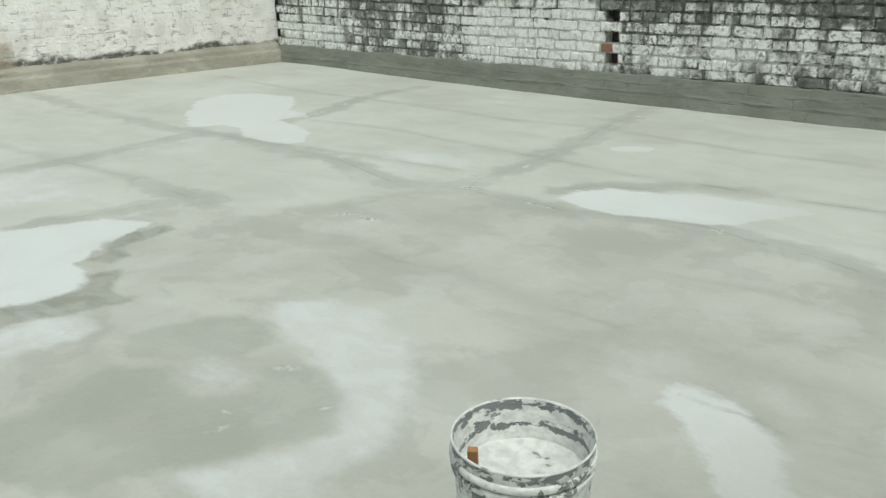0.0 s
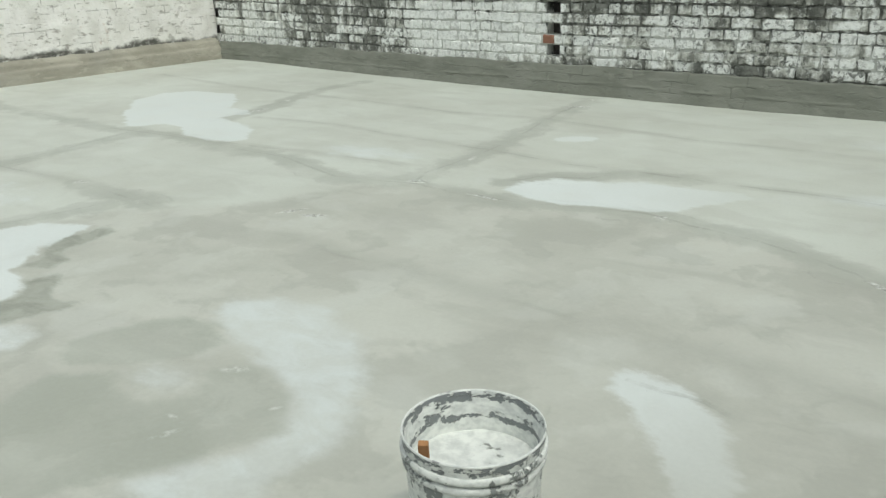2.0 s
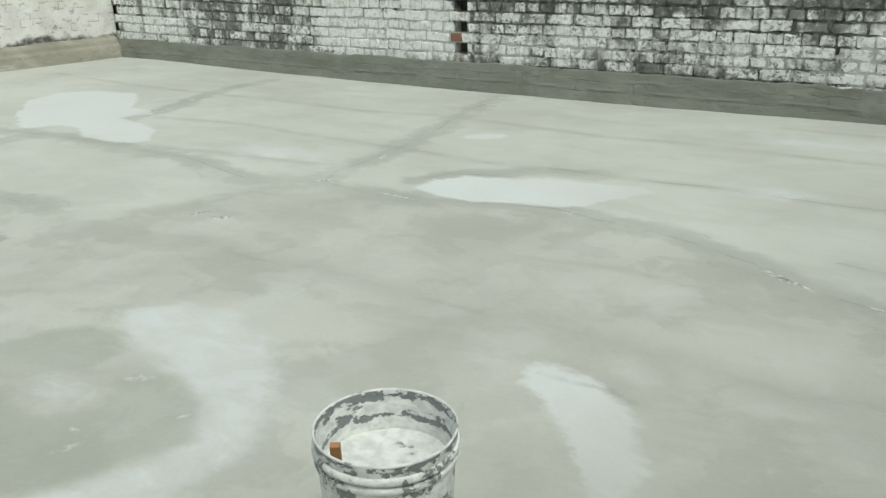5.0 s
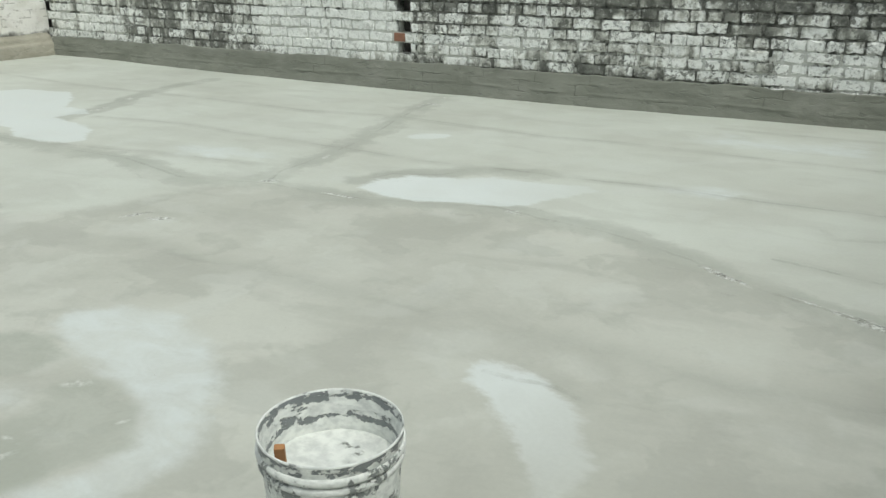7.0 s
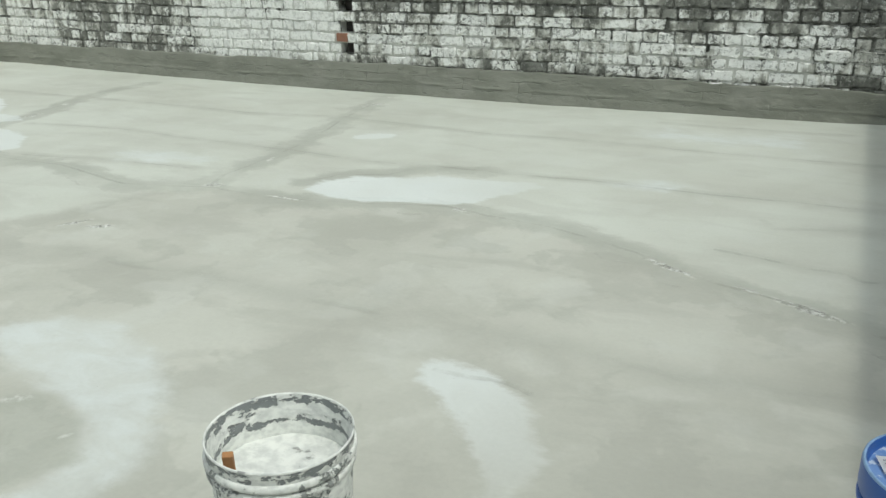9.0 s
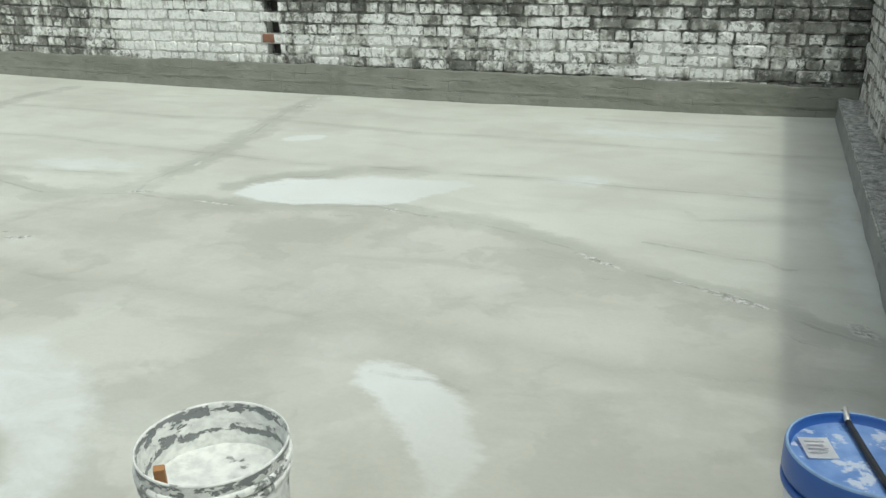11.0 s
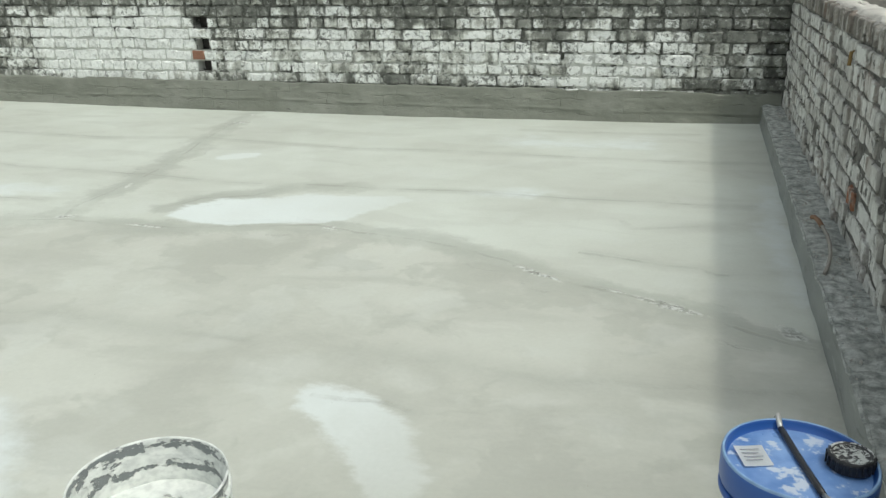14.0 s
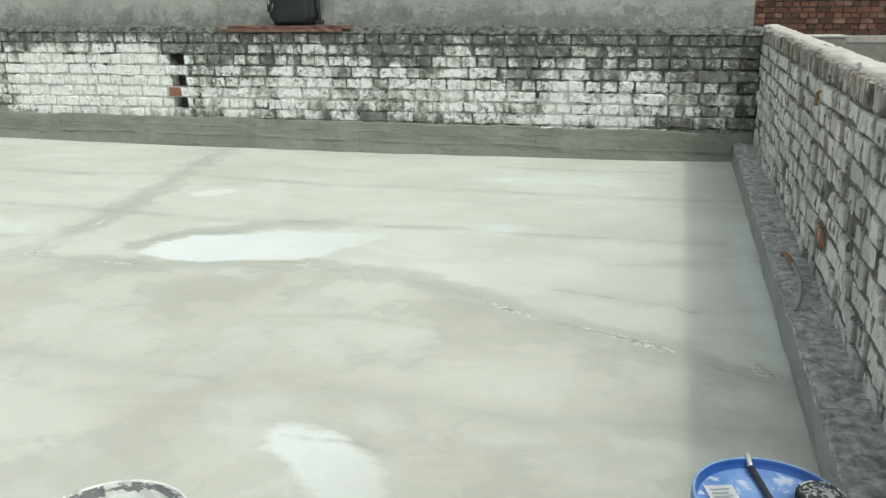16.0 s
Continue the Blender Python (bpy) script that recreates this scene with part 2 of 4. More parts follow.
    return k.done(c, k.step(cloud2, 0.3, 0.7, 0.55, 0.8), h, 0.006, spec=0.3)


def q_vec(k):
    """Position with a fine wobble, shared inside one material."""
    if k.fine is None:
        k.fine = k.wobble((12.0, 0.02))
    return k.fine


def wash_and_shade(k):
    """How much whitewash shows on the north wall: 1 whole, 0 gone; includes painted shade at the east end."""
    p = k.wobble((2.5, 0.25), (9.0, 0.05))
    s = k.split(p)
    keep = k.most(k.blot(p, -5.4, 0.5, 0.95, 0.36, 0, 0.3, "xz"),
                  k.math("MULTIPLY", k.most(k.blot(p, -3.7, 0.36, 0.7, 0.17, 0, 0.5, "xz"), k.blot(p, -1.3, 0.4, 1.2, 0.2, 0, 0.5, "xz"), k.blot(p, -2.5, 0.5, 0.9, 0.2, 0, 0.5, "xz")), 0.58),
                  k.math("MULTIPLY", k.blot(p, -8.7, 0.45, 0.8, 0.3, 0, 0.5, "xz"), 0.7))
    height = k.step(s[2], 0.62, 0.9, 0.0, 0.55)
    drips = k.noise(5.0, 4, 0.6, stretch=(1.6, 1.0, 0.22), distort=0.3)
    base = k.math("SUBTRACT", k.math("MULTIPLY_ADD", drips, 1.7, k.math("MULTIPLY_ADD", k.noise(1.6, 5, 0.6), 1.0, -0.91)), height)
    # grey unwashed bricks at the east corner, plus that wall's shade put into colour
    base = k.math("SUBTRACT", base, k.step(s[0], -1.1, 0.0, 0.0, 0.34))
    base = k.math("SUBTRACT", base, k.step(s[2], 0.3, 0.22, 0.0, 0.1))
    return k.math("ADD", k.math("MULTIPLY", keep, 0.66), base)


def washed_brick():
    """Old brick with a lime wash that has flaked and gone grey to a different degree on each."""
    k = Mat("washed_brick")
    cover = wash_and_shade(k)
    z = k.split(k.pos)[2]
    n = k.math("MULTIPLY_ADD", k.noise(70.0, 4, 0.7), 0.4, k.math("MULTIPLY", k.noise(24.0, 6, 0.7), 0.6))
    g = k.split(k.nt.nodes.new("ShaderNodeTexCoord").outputs["Generated"])
    ex = k.math("MINIMUM", g[0], k.math("SUBTRACT", 1.0, g[0]))
    ez = k.math("MINIMUM", g[2], k.math("SUBTRACT", 1.0, g[2]))
    edge = k.math("MINIMUM", k.math("MULTIPLY", ex, 1.6), ez)
    # tone from soot grey over cream to white
    tone = k.math("MULTIPLY_ADD", cover, 0.62, k.math("MULTIPLY_ADD", k.math("SUBTRACT", k.rand, 0.5), 0.5, k.math("MULTIPLY", k.math("SUBTRACT", k.noise(7.0, 5, 0.65), 0.5), 1.3)))
    tone = k.step(tone, -0.02, 0.62)
    grey = k.mix(k.step(k.noise(9.0, 5, 0.7), 0.35, 0.65), (0.085, 0.089, 0.077), (0.24, 0.245, 0.218))
    cream = k.mix(k.step(k.noise(30.0, 5, 0.7), 0.35, 0.65), (0.4, 0.405, 0.36), (0.56, 0.565, 0.515))
    white = k.mix(k.step(k.noise(34.0, 6, 0.7), 0.45, 0.75), (0.86, 0.875, 0.84), (0.62, 0.63, 0.59))
    c = k.mix(k.step(tone, 0.0, 0.5), grey, cream)
    c = k.mix(k.step(tone, 0.42, 0.85), c, white)
    # dabs of lime left on grey bricks, and flaked holes in white ones
    dab = k.math("MULTIPLY", k.step(k.noise(19.0, 6, 0.72), 0.55, 0.61), k.step(tone, 0.1, 0.4, 0.45, 0.9))
    c = k.mix(dab, c, (0.72, 0.735, 0.7))
    hole = k.math("MULTIPLY", k.step(k.math("MULTIPLY_ADD", k.rand, 0.08, k.noise(26.0, 7, 0.74, distort=0.4)), 0.57, 0.64), k.step(cover, 0.55, 1.15, 0.85, 0.25))
    c = k.mix(hole, c, (0.13, 0.134, 0.118))
    rough_edge = k.math("MULTIPLY_ADD", k.math("SUBTRACT", k.noise(18.0, 5, 0.65), 0.5), 0.75, edge)
    worn = k.math("MULTIPLY", k.step(rough_edge, 0.02, 0.16, 1.0, 0.0), k.step(cover, 0.35, 1.1, 0.8, 0.12))
    worn = k.math("MULTIPLY", worn, k.step(z, 0.36, 0.56, 0.45, 1.0))
    c = k.mix(worn, c, (0.1, 0.104, 0.09))
    return k.done(c, 0.9, k.math("MULTIPLY_ADD", dab, 0.3, k.math("MULTIPLY_ADD", hole, -0.4, n)), 0.006)


def washed_mortar():
    """Dark open joints above, lime-smeared ones lower down and in runs."""
    k = Mat("washed_mortar")
    cover = wash_and_shade(k)
    z = k.split(k.pos)[2]
    n = k.noise(20.0, 6, 0.65)
    smear = k.math("MULTIPLY_ADD", k.math("SUBTRACT", k.noise(4.2, 5, 0.65, stretch=(1.0, 1.0, 0.6)), 0.5), 2.0, k.step(z, 0.34, 0.62, 0.24, -0.1))
    wash = k.step(k.math("ADD", k.math("ADD", cover, smear), k.math("MULTIPLY", k.math("SUBTRACT", n, 0.5), 2.0)), 0.62, 1.0)
    bare = k.mix(k.step(k.noise(15.0, 6, 0.7), 0.35, 0.65), (0.035, 0.037, 0.031), (0.2, 0.203, 0.18))
    return k.done(k.mix(wash, bare, k.mix(k.noise(9.0, 5, 0.7), (0.38, 0.385, 0.345), (0.7, 0.715, 0.67))), 0.95, n, 0.02)


def streaked_brick(name, pale, dull, dirt, amount):
    """Old brick with runs of thin lime wash down its face."""
    k = Mat(name)
    runs = k.noise(17.0, 6, 0.66, stretch=(1.0, 1.25, 0.42), distort=0.35)
    spots = k.noise(44.0, 6, 0.7, stretch=(1.0, 0.5, 1.0))
    lot = k.math("MULTIPLY_ADD", k.math("MULTIPLY_ADD", k.rand, 0.35, k.math("MULTIPLY", k.noise(1.7, 4), 1.4)), 0.28, k.math("MULTIPLY_ADD", spots, 0.35, runs))
    lime = k.step(lot, amount, amount + 0.13)
    g = k.split(k.nt.nodes.new("ShaderNodeTexCoord").outputs["Generated"])
    edge = k.math("MINIMUM", k.math("MINIMUM", g[0], k.math("SUBTRACT", 1.0, g[0])), k.math("MINIMUM", g[2], k.math("SUBTRACT", 1.0, g[2])))
    edge = k.math("MULTIPLY_ADD", k.math("SUBTRACT", k.noise(22.0, 5, 0.7, stretch=(1.0, 0.5, 1.0)), 0.5), 0.8, edge)
    lime = k.math("MULTIPLY", lime, k.step(edge, 0.0, 0.16, 0.3, 1.0))
    lime = k.math("MULTIPLY", lime, k.step(k.noise(3.6, 6, 0.72), 0.4, 0.6, 1.0, 0.45))
    pits = k.step(k.noise(15.0, 7, 0.74, stretch=(1.0, 0.8, 0.7), distort=0.5), 0.56, 0.63)
    base = k.mix(k.step(k.noise(7.0, 5, 0.7), 0.35, 0.65), dull, dirt)
    base = k.mix(k.math("MULTIPLY", k.step(k.noise(3.0, 3), 0.5, 0.65), 0.5), base, (0.22, 0.15, 0.11))
    c = k.mix(lime, base, pale)
    c = k.mix(k.math("MULTIPLY", pits, 0.75), c, (0.1, 0.096, 0.085))
    return k.done(c, 0.93, k.math("MULTIPLY_ADD", pits, -0.8, k.math("MULTIPLY_ADD", runs, 1.2, k.math("MULTIPLY", spots, 0.8))), 0.014)


def band_coat(name, a, b, courses=False):
    """Trowelled cement skirting."""
    k = Mat(name)
    n = k.noise(3.0, 6, 0.62, stretch=(0.8, 0.8, 1.6), distort=0.5)
    fine = k.noise(45.0, 5, 0.65)
    c = k.mix(k.step(n, 0.3, 0.7), a, b)
    c = k.mix(k.math("MULTIPLY", k.step(k.noise(1.3, 4), 0.5, 0.75), 0.3), c, (0.3, 0.3, 0.27))
    drag = k.step(k.noise(6.0, 4, 0.55, stretch=(0.9, 0.9, 4.0), distort=0.4), 0.6, 0.66)
    # pale dashes: highlights of raised edges, mixed into the colour
    edge_light = k.step(k.noise(5.0, 4, 0.55, stretch=(1.0, 1.0, 3.6), distort=0.6), 0.61, 0.67)
    c = k.mix(k.math("MULTIPLY", drag, 0.34), c, tuple(v * 0.6 for v in a))
    c = k.mix(k.math("MULTIPLY", edge_light, 0.22), c, tuple(v * 1.6 for v in b))
    lump = k.noise(9.0, 5, 0.6, stretch=(0.7, 0.7, 1.2))
    if courses:
        # the brick courses underneath show through the coat here and there
        joints = k.nt.nodes.new("ShaderNodeTexBrick")
        xz = k.nt.nodes.new("ShaderNodeCombineXYZ")
        w = k.split(k.wobble((2.0, 0.03), (6.0, 0.02), (22.0, 0.012)))
        k.put(xz.inputs[0], w[0])
        k.put(xz.inputs[1], k.math("ADD", w[2], 0.045))
        k.put(joints.inputs["Vector"], xz.outputs[0])
        for key, v in (("Scale", 1.0), ("Mortar Size", 0.007), ("Mortar Smooth", 1.0), ("Brick Width", 0.24), ("Row Height", 0.083)):
            joints.inputs[key].default_value = v
        ghost = k.math("MULTIPLY", joints.outputs["Fac"], k.step(k.noise(4.6, 5, 0.65), 0.47, 0.6, 0.0, 0.8))
        c = k.mix(k.math("MULTIPLY", ghost, 0.32), c, tuple(v * 0.55 for v in a))
        lump = k.math("MULTIPLY_ADD", ghost, -0.5, lump)
    return k.done(c, 0.88, k.math("MULTIPLY_ADD", drag, -0.25, k.math("MULTIPLY_ADD", fine, 0.3, k.math("MULTIPLY", lump, 1.1))), 0.01)


def west_wash():
    k = Mat("west_wash")
    n = k.noise(9.0, 6, 0.68)
    big = k.noise(1.5, 5, 0.6)
    c = k.mix(k.step(k.noise(5.0, 4), 0.4, 0.7), (0.87, 0.86, 0.82), (0.74, 0.73, 0.68))
    chips = k.step(k.noise(13.0, 6, 0.72, stretch=(1, 0.6, 1.5)), 0.545, 0.65)
    chips = k.math("MULTIPLY", chips, k.step(k.noise(1.9, 4, 0.6), 0.38, 0.6, 0.35, 1.0))
    c = k.mix(k.math("MULTIPLY", chips, 0.75), c, (0.3, 0.27, 0.23))
    rust = k.math("MULTIPLY", k.step(k.noise(3.3, 4, 0.6), 0.6, 0.7), k.step(n, 0.48, 0.66))
    c = k.mix(k.math("MULTIPLY", rust, 0.7), c, (0.42, 0.29, 0.2))
    p = k.wobble((4.0, 0.08), (12.0, 0.03))
    s = k.split(p)
    low = k.math("MULTIPLY", k.step(k.math("MULTIPLY_ADD", big, -0.2, s[2]), 0.15, 0.21, 1.0, 0.0), k.step(n, 0.3, 0.52))
    c = k.mix(low, c, (0.12, 0.12, 0.105))
    bald = k.math("MULTIPLY", k.step(s[1], 2.95, 3.05, 1.0, 0.0), k.step(s[2], 0.43, 0.5, 1.0, 0.0))
    c = k.mix(k.math("MULTIPLY", bald, 0.8), c, k.mix(k.step(n, 0.4, 0.65), (0.36, 0.33, 0.28), (0.4, 0.3, 0.21)))
    joints = k.nt.nodes.new("ShaderNodeTexBrick")
    yz = k.nt.nodes.new("ShaderNodeCombineXYZ")
    k.put(yz.inputs[0], k.split(k.pos)[1])
    k.put(yz.inputs[1], k.split(k.pos)[2])
    k.put(joints.inputs["Vector"], yz.outputs[0])
    for name, v in (("Scale", 1.0), ("Mortar Size", 0.009), ("Mortar Smooth", 0.8), ("Brick Width", 0.24), ("Row Height", 0.083)):
        joints.inputs[name].default_value = v
    h = k.math("MULTIPLY_ADD", joints.outputs["Fac"], -0.16, k.math("MULTIPLY_ADD", n, 1.4, k.math("MULTIPLY", k.noise(30.0, 5, 0.65), 1.4)))
    h = k.math("MULTIPLY_ADD", chips, -0.5, h)
    pit = k.math("MULTIPLY", k.step(joints.outputs["Fac"], 0.2, 0.8), k.step(k.noise(7.0, 4, 0.6), 0.53, 0.6))
    c = k.mix(k.math("MULTIPLY", pit, 0.6), c, (0.3, 0.285, 0.25))
    return k.done(c, 0.9, h, 0.014)


def rough_cement(name, a, b, scale=3.0, depth=0.01, dirt=(0.1, 0.1, 0.09)):
    k = Mat(name)
    n = k.noise(scale, 7, 0.65, distort=0.3)
    fine = k.noise(scale * 11, 5, 0.65)
    c = k.mix(k.step(n, 0.3, 0.7), a, b)
    c = k.mix(k.math("MULTIPLY", k.step(k.noise(scale * 3.1, 5, 0.7), 0.58, 0.72), 0.7), c, dirt)
    return k.done(c, 0.93, k.math("MULTIPLY_ADD", fine, 0.4, n), depth)


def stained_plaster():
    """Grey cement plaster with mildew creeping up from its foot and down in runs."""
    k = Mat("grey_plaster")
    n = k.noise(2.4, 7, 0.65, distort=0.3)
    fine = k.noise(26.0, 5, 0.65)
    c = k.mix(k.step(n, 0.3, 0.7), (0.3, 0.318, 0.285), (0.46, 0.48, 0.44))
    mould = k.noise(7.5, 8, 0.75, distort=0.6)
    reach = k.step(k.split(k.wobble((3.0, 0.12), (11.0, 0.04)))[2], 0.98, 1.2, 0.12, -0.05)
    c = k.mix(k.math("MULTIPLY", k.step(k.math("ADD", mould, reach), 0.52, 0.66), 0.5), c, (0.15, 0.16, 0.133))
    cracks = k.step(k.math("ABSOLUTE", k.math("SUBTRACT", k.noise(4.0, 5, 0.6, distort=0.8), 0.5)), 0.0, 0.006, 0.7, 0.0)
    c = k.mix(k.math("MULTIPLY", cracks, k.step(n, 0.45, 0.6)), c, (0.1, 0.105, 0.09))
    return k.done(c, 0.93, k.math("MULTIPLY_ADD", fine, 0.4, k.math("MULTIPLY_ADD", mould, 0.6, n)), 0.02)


def plain(name, colour, rough=0.5, metal=0.0, vary=0.15, scale=30.0, depth=0.0008):
    k = Mat(name)
    n = k.noise(scale, 5, 0.6)
    dark = tuple(v * (1 - vary) for v in colour)
    light = tuple(min(1, v * (1 + vary)) for v in colour)
    return k.done(k.mix(n, dark, light), k.step(n, 0.2, 0.8, rough * 0.85, min(1, rough * 1.15)), n, depth, metal)


def splashed_paint(name, under, amount, scale, bands=(), squash=2.4, whiten=1.0):
    """White paint smeared round grey plastic; bands are (height, half width, change) of the cover."""
    k = Mat(name)
    tc = k.nt.nodes.new("ShaderNodeTexCoord").outputs["Object"]
    n = k.noise(scale, 8, 0.68, at=tc, stretch=(1.0, 1.0, squash), distort=0.3)
    big = k.noise(scale * 0.3, 4, at=tc)
    z = k.math("MULTIPLY_ADD", k.math("SUBTRACT", k.noise(scale * 0.55, 5, 0.65, at=tc, stretch=(1.0, 1.0, 0.6)), 0.5), 0.07, k.split(tc)[2])
    cover = k.math("MULTIPLY_ADD", big, 0.5, n)
    for height, half, change in bands:
        off = k.math("ABSOLUTE", k.math("SUBTRACT", z, height))
        cover = k.math("ADD", cover, k.step(off, half * 0.6, half * 1.4, change, 0.0))
    cover = k.step(cover, amount, amount + 0.045)
    grey = k.mix(k.noise(scale * 0.8, 4, at=tc), tuple(v * 0.8 for v in under), tuple(v * 1.25 for v in under))
    white = k.mix(k.step(k.noise(scale * 1.5, 5, at=tc, stretch=(1.0, 1.0, 1.6)), 0.35, 0.7), tuple(v * whiten for v in (0.72, 0.74, 0.7)), tuple(v * whiten for v in (0.53, 0.55, 0.525)))
    return k.done(k.mix(cover, grey, white), k.step(cover, 0, 1, 0.42, 0.6), k.math("ADD", k.math("MULTIPLY", cover, 0.9), k.math("MULTIPLY", n, 1.2)), 0.002)


M_FLOOR = coated_floor()
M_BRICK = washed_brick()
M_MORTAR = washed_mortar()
M_BAND = band_coat("north_band", (0.17, 0.178, 0.146), (0.222, 0.23, 0.194), True)
# lighter, yellower version of north_band: warm sunlight is put into its colour
M_BAND_W = band_coat("west_band", (0.24, 0.23, 0.185), (0.36, 0.345, 0.285))
M_LEDGE_FACE = band_coat("ledge_face", (0.225, 0.24, 0.225), (0.29, 0.305, 0.288))
M_WEST = west_wash()
M_EAST_BRICK = streaked_brick("east_brick", (0.72, 0.725, 0.69), (0.37, 0.355, 0.32), (0.2, 0.19, 0.168), 0.7)
M_EDGE_BRICK = streaked_brick("edge_brick", (0.5, 0.49, 0.455), (0.28, 0.26, 0.23), (0.14, 0.13, 0.112), 0.86)
M_EAST_MORTAR = rough_cement("east_mortar", (0.05, 0.049, 0.044), (0.25, 0.245, 0.222), 14.0, 0.02)
M_LEDGE_TOP = rough_cement("ledge_top", (0.24, 0.255, 0.237), (0.7, 0.72, 0.68), 24.0, 0.022, (0.1, 0.106, 0.097))
M_COPING = rough_cement("coping", (0.4, 0.38, 0.345), (0.54, 0.52, 0.475), 8.0, 0.015, (0.27, 0.25, 0.22))
M_TOP_MORTAR = rough_cement("north_top", (0.05, 0.053, 0.044), (0.36, 0.37, 0.33), 21.0, 0.06, (0.04, 0.043, 0.035))
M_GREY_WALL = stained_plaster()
M_GREY_BLOCK = rough_cement("grey_block", (0.22, 0.21, 0.19), (0.33, 0.315, 0.285), 5.0)
M_HOLE = rough_cement("hole_core", (0.04, 0.038, 0.034), (0.1, 0.09, 0.08), 14.0, 0.02)
M_BARE_RED = plain("bare_brick", (0.25, 0.125, 0.08), 0.92, 0, 0.35, 24.0, 0.006)
M_ORANGE = streaked_brick("orange_brick", (0.5, 0.46, 0.41), (0.38, 0.15, 0.075), (0.27, 0.12, 0.068), 0.83)
M_OCHRE = plain("ochre", (0.22, 0.145, 0.055), 0.8, 0, 0.3)
M_BAG = plain("bag_cloth", (0.012, 0.016, 0.018), 0.75, 0, 0.35, 90.0, 0.001)
M_BAG_STRAP = plain("bag_webbing", (0.02, 0.022, 0.024), 0.85, 0, 0.3, 200.0)
M_ZIP = plain("bag_mark", (0.45, 0.47, 0.48), 0.5)
M_WOOD = plain("red_board", (0.17, 0.092, 0.068), 0.85, 0, 0.45, 14.0, 0.004)
M_STICK = plain("stick_wood", (0.33, 0.165, 0.065), 0.7, 0, 0.45, 60.0)
M_ROD = plain("rusty_rod", (0.3, 0.28, 0.25), 0.7, 0.2, 0.3, 60.0)
M_RUST = plain("rod_rust", (0.2, 0.12, 0.075), 0.85, 0, 0.3, 60.0)
M_BLUE = plain("blue_plastic", (0.03, 0.105, 0.36), 0.35, 0, 0.15, 12.0)
M_RIM_EDGE = plain("scuffed_blue", (0.2, 0.32, 0.5), 0.6, 0, 0.5, 40.0)
M_WHITE_PL = plain("white_label", (0.72, 0.75, 0.76), 0.5, 0, 0.06)
M_TEAL = plain("teal_print", (0.03, 0.3, 0.4), 0.5, 0, 0.1)
M_PAPER = plain("paper", (0.8, 0.81, 0.8), 0.8, 0, 0.05, 50.0)
M_INK = plain("grey_ink", (0.35, 0.36, 0.38), 0.8)
M_BLACK = plain("black_plastic", (0.018, 0.018, 0.02), 0.4, 0, 0.3)
M_STEEL = plain("galvanised_wire", (0.5, 0.5, 0.48), 0.4, 0.6, 0.2)
M_BUCKET = splashed_paint("bucket_outside", (0.2, 0.215, 0.205), 0.665, 34.0, squash=1.0)
M_BUCKET_IN = splashed_paint("bucket_inside", (0.175, 0.19, 0.19), 0.655, 30.0, ((0.336, 0.015, -0.12), (0.306, 0.012, 0.06), (0.287, 0.006, -0.09), (0.265, 0.014, 0.16)))
M_PAINT = splashed_paint("white_paint", (0.3, 0.31, 0.29), 0.545, 24.0, squash=1.0)
M_LIP = splashed_paint("lip_paint", (0.3, 0.31, 0.3), 0.6, 24.0)
M_GROUND = rough_cement("ground", (0.12, 0.11, 0.09), (0.2, 0.19, 0.16), 0.6)


def lid_stained():
    k = Mat("blue_lid")
    n = k.noise(17.0, 6, 0.65)
    c = k.mix(k.step(k.noise(9.0, 4), 0.3, 0.7), (0.07, 0.17, 0.42), (0.2, 0.33, 0.6))
    c = k.mix(k.math("MULTIPLY", k.step(n, 0.56, 0.63), 0.8), c, (0.55, 0.6, 0.66))
    return k.done(c, k.step(n, 0.3, 0.7, 0.25, 0.5), n, 0.0008)


def red_brick():
    k = Mat("red_brick_far")
    r = k.island
    n = k.noise(4.5, 6, 0.7)
    c = k.mix(k.step(r, 0.1, 0.9), (0.1, 0.05, 0.037), (0.25, 0.112, 0.07))
    c = k.mix(k.math("MULTIPLY", k.step(r, 0.84, 0.9), 0.45), c, (0.38, 0.27, 0.2))
    c = k.mix(k.math("MULTIPLY", k.step(n, 0.42, 0.62), 0.65), c, (0.09, 0.052, 0.04))
    return k.done(c, 0.93, n, 0.01)


M_LID = lid_stained()
M_RED = red_brick()


def cap_smear():
    k = Mat("smeared_cap")
    n = k.noise(75.0, 6, 0.65, distort=0.6)
    w = k.step(n, 0.47, 0.53)
    return k.done(k.mix(w, (0.03, 0.03, 0.032), (0.5, 0.52, 0.5)), 0.6, w, 0.0008)


M_SMEAR = cap_smear()


# ---- mesh helpers ----
def mesh_of(name, bm, material, smooth=False):
    me = bpy.data.meshes.new(name)
    bmesh.ops.recalc_face_normals(bm, faces=bm.faces)
    bm.to_mesh(me)
    bm.free()
    me.materials.append(material)
    if smooth:
        for f in me.polygons:
            f.use_smooth = True
    return me


def part(name, bm, material, parent=None, label="", smooth=False):
    ob = new(name, mesh_of(name, bm, material, smooth))
    if parent:
        ob.parent = parent
    if label:
        tagged(ob, label)
    return ob


def thing(name, at, label, category, group=""):
    ob = new(name)
    ob.location = at
    ob.empty_display_size = 0.05
    return tagged(ob, label, category, group)


def block(bm, lo, hi, bevel=0.0):
    made = bmesh.ops.create_cube(bm, size=1)["verts"]
    for v in made:
        v.co = Vector([(lo[i] + hi[i]) / 2 + v.co[i] * (hi[i] - lo[i]) for i in range(3)])
    if bevel:
        edges = {e for v in made for e in v.link_edges}
        bmesh.ops.bevel(bm, geom=list(edges), offset=bevel, segments=2, affect="EDGES", profile=0.6)
    return bm


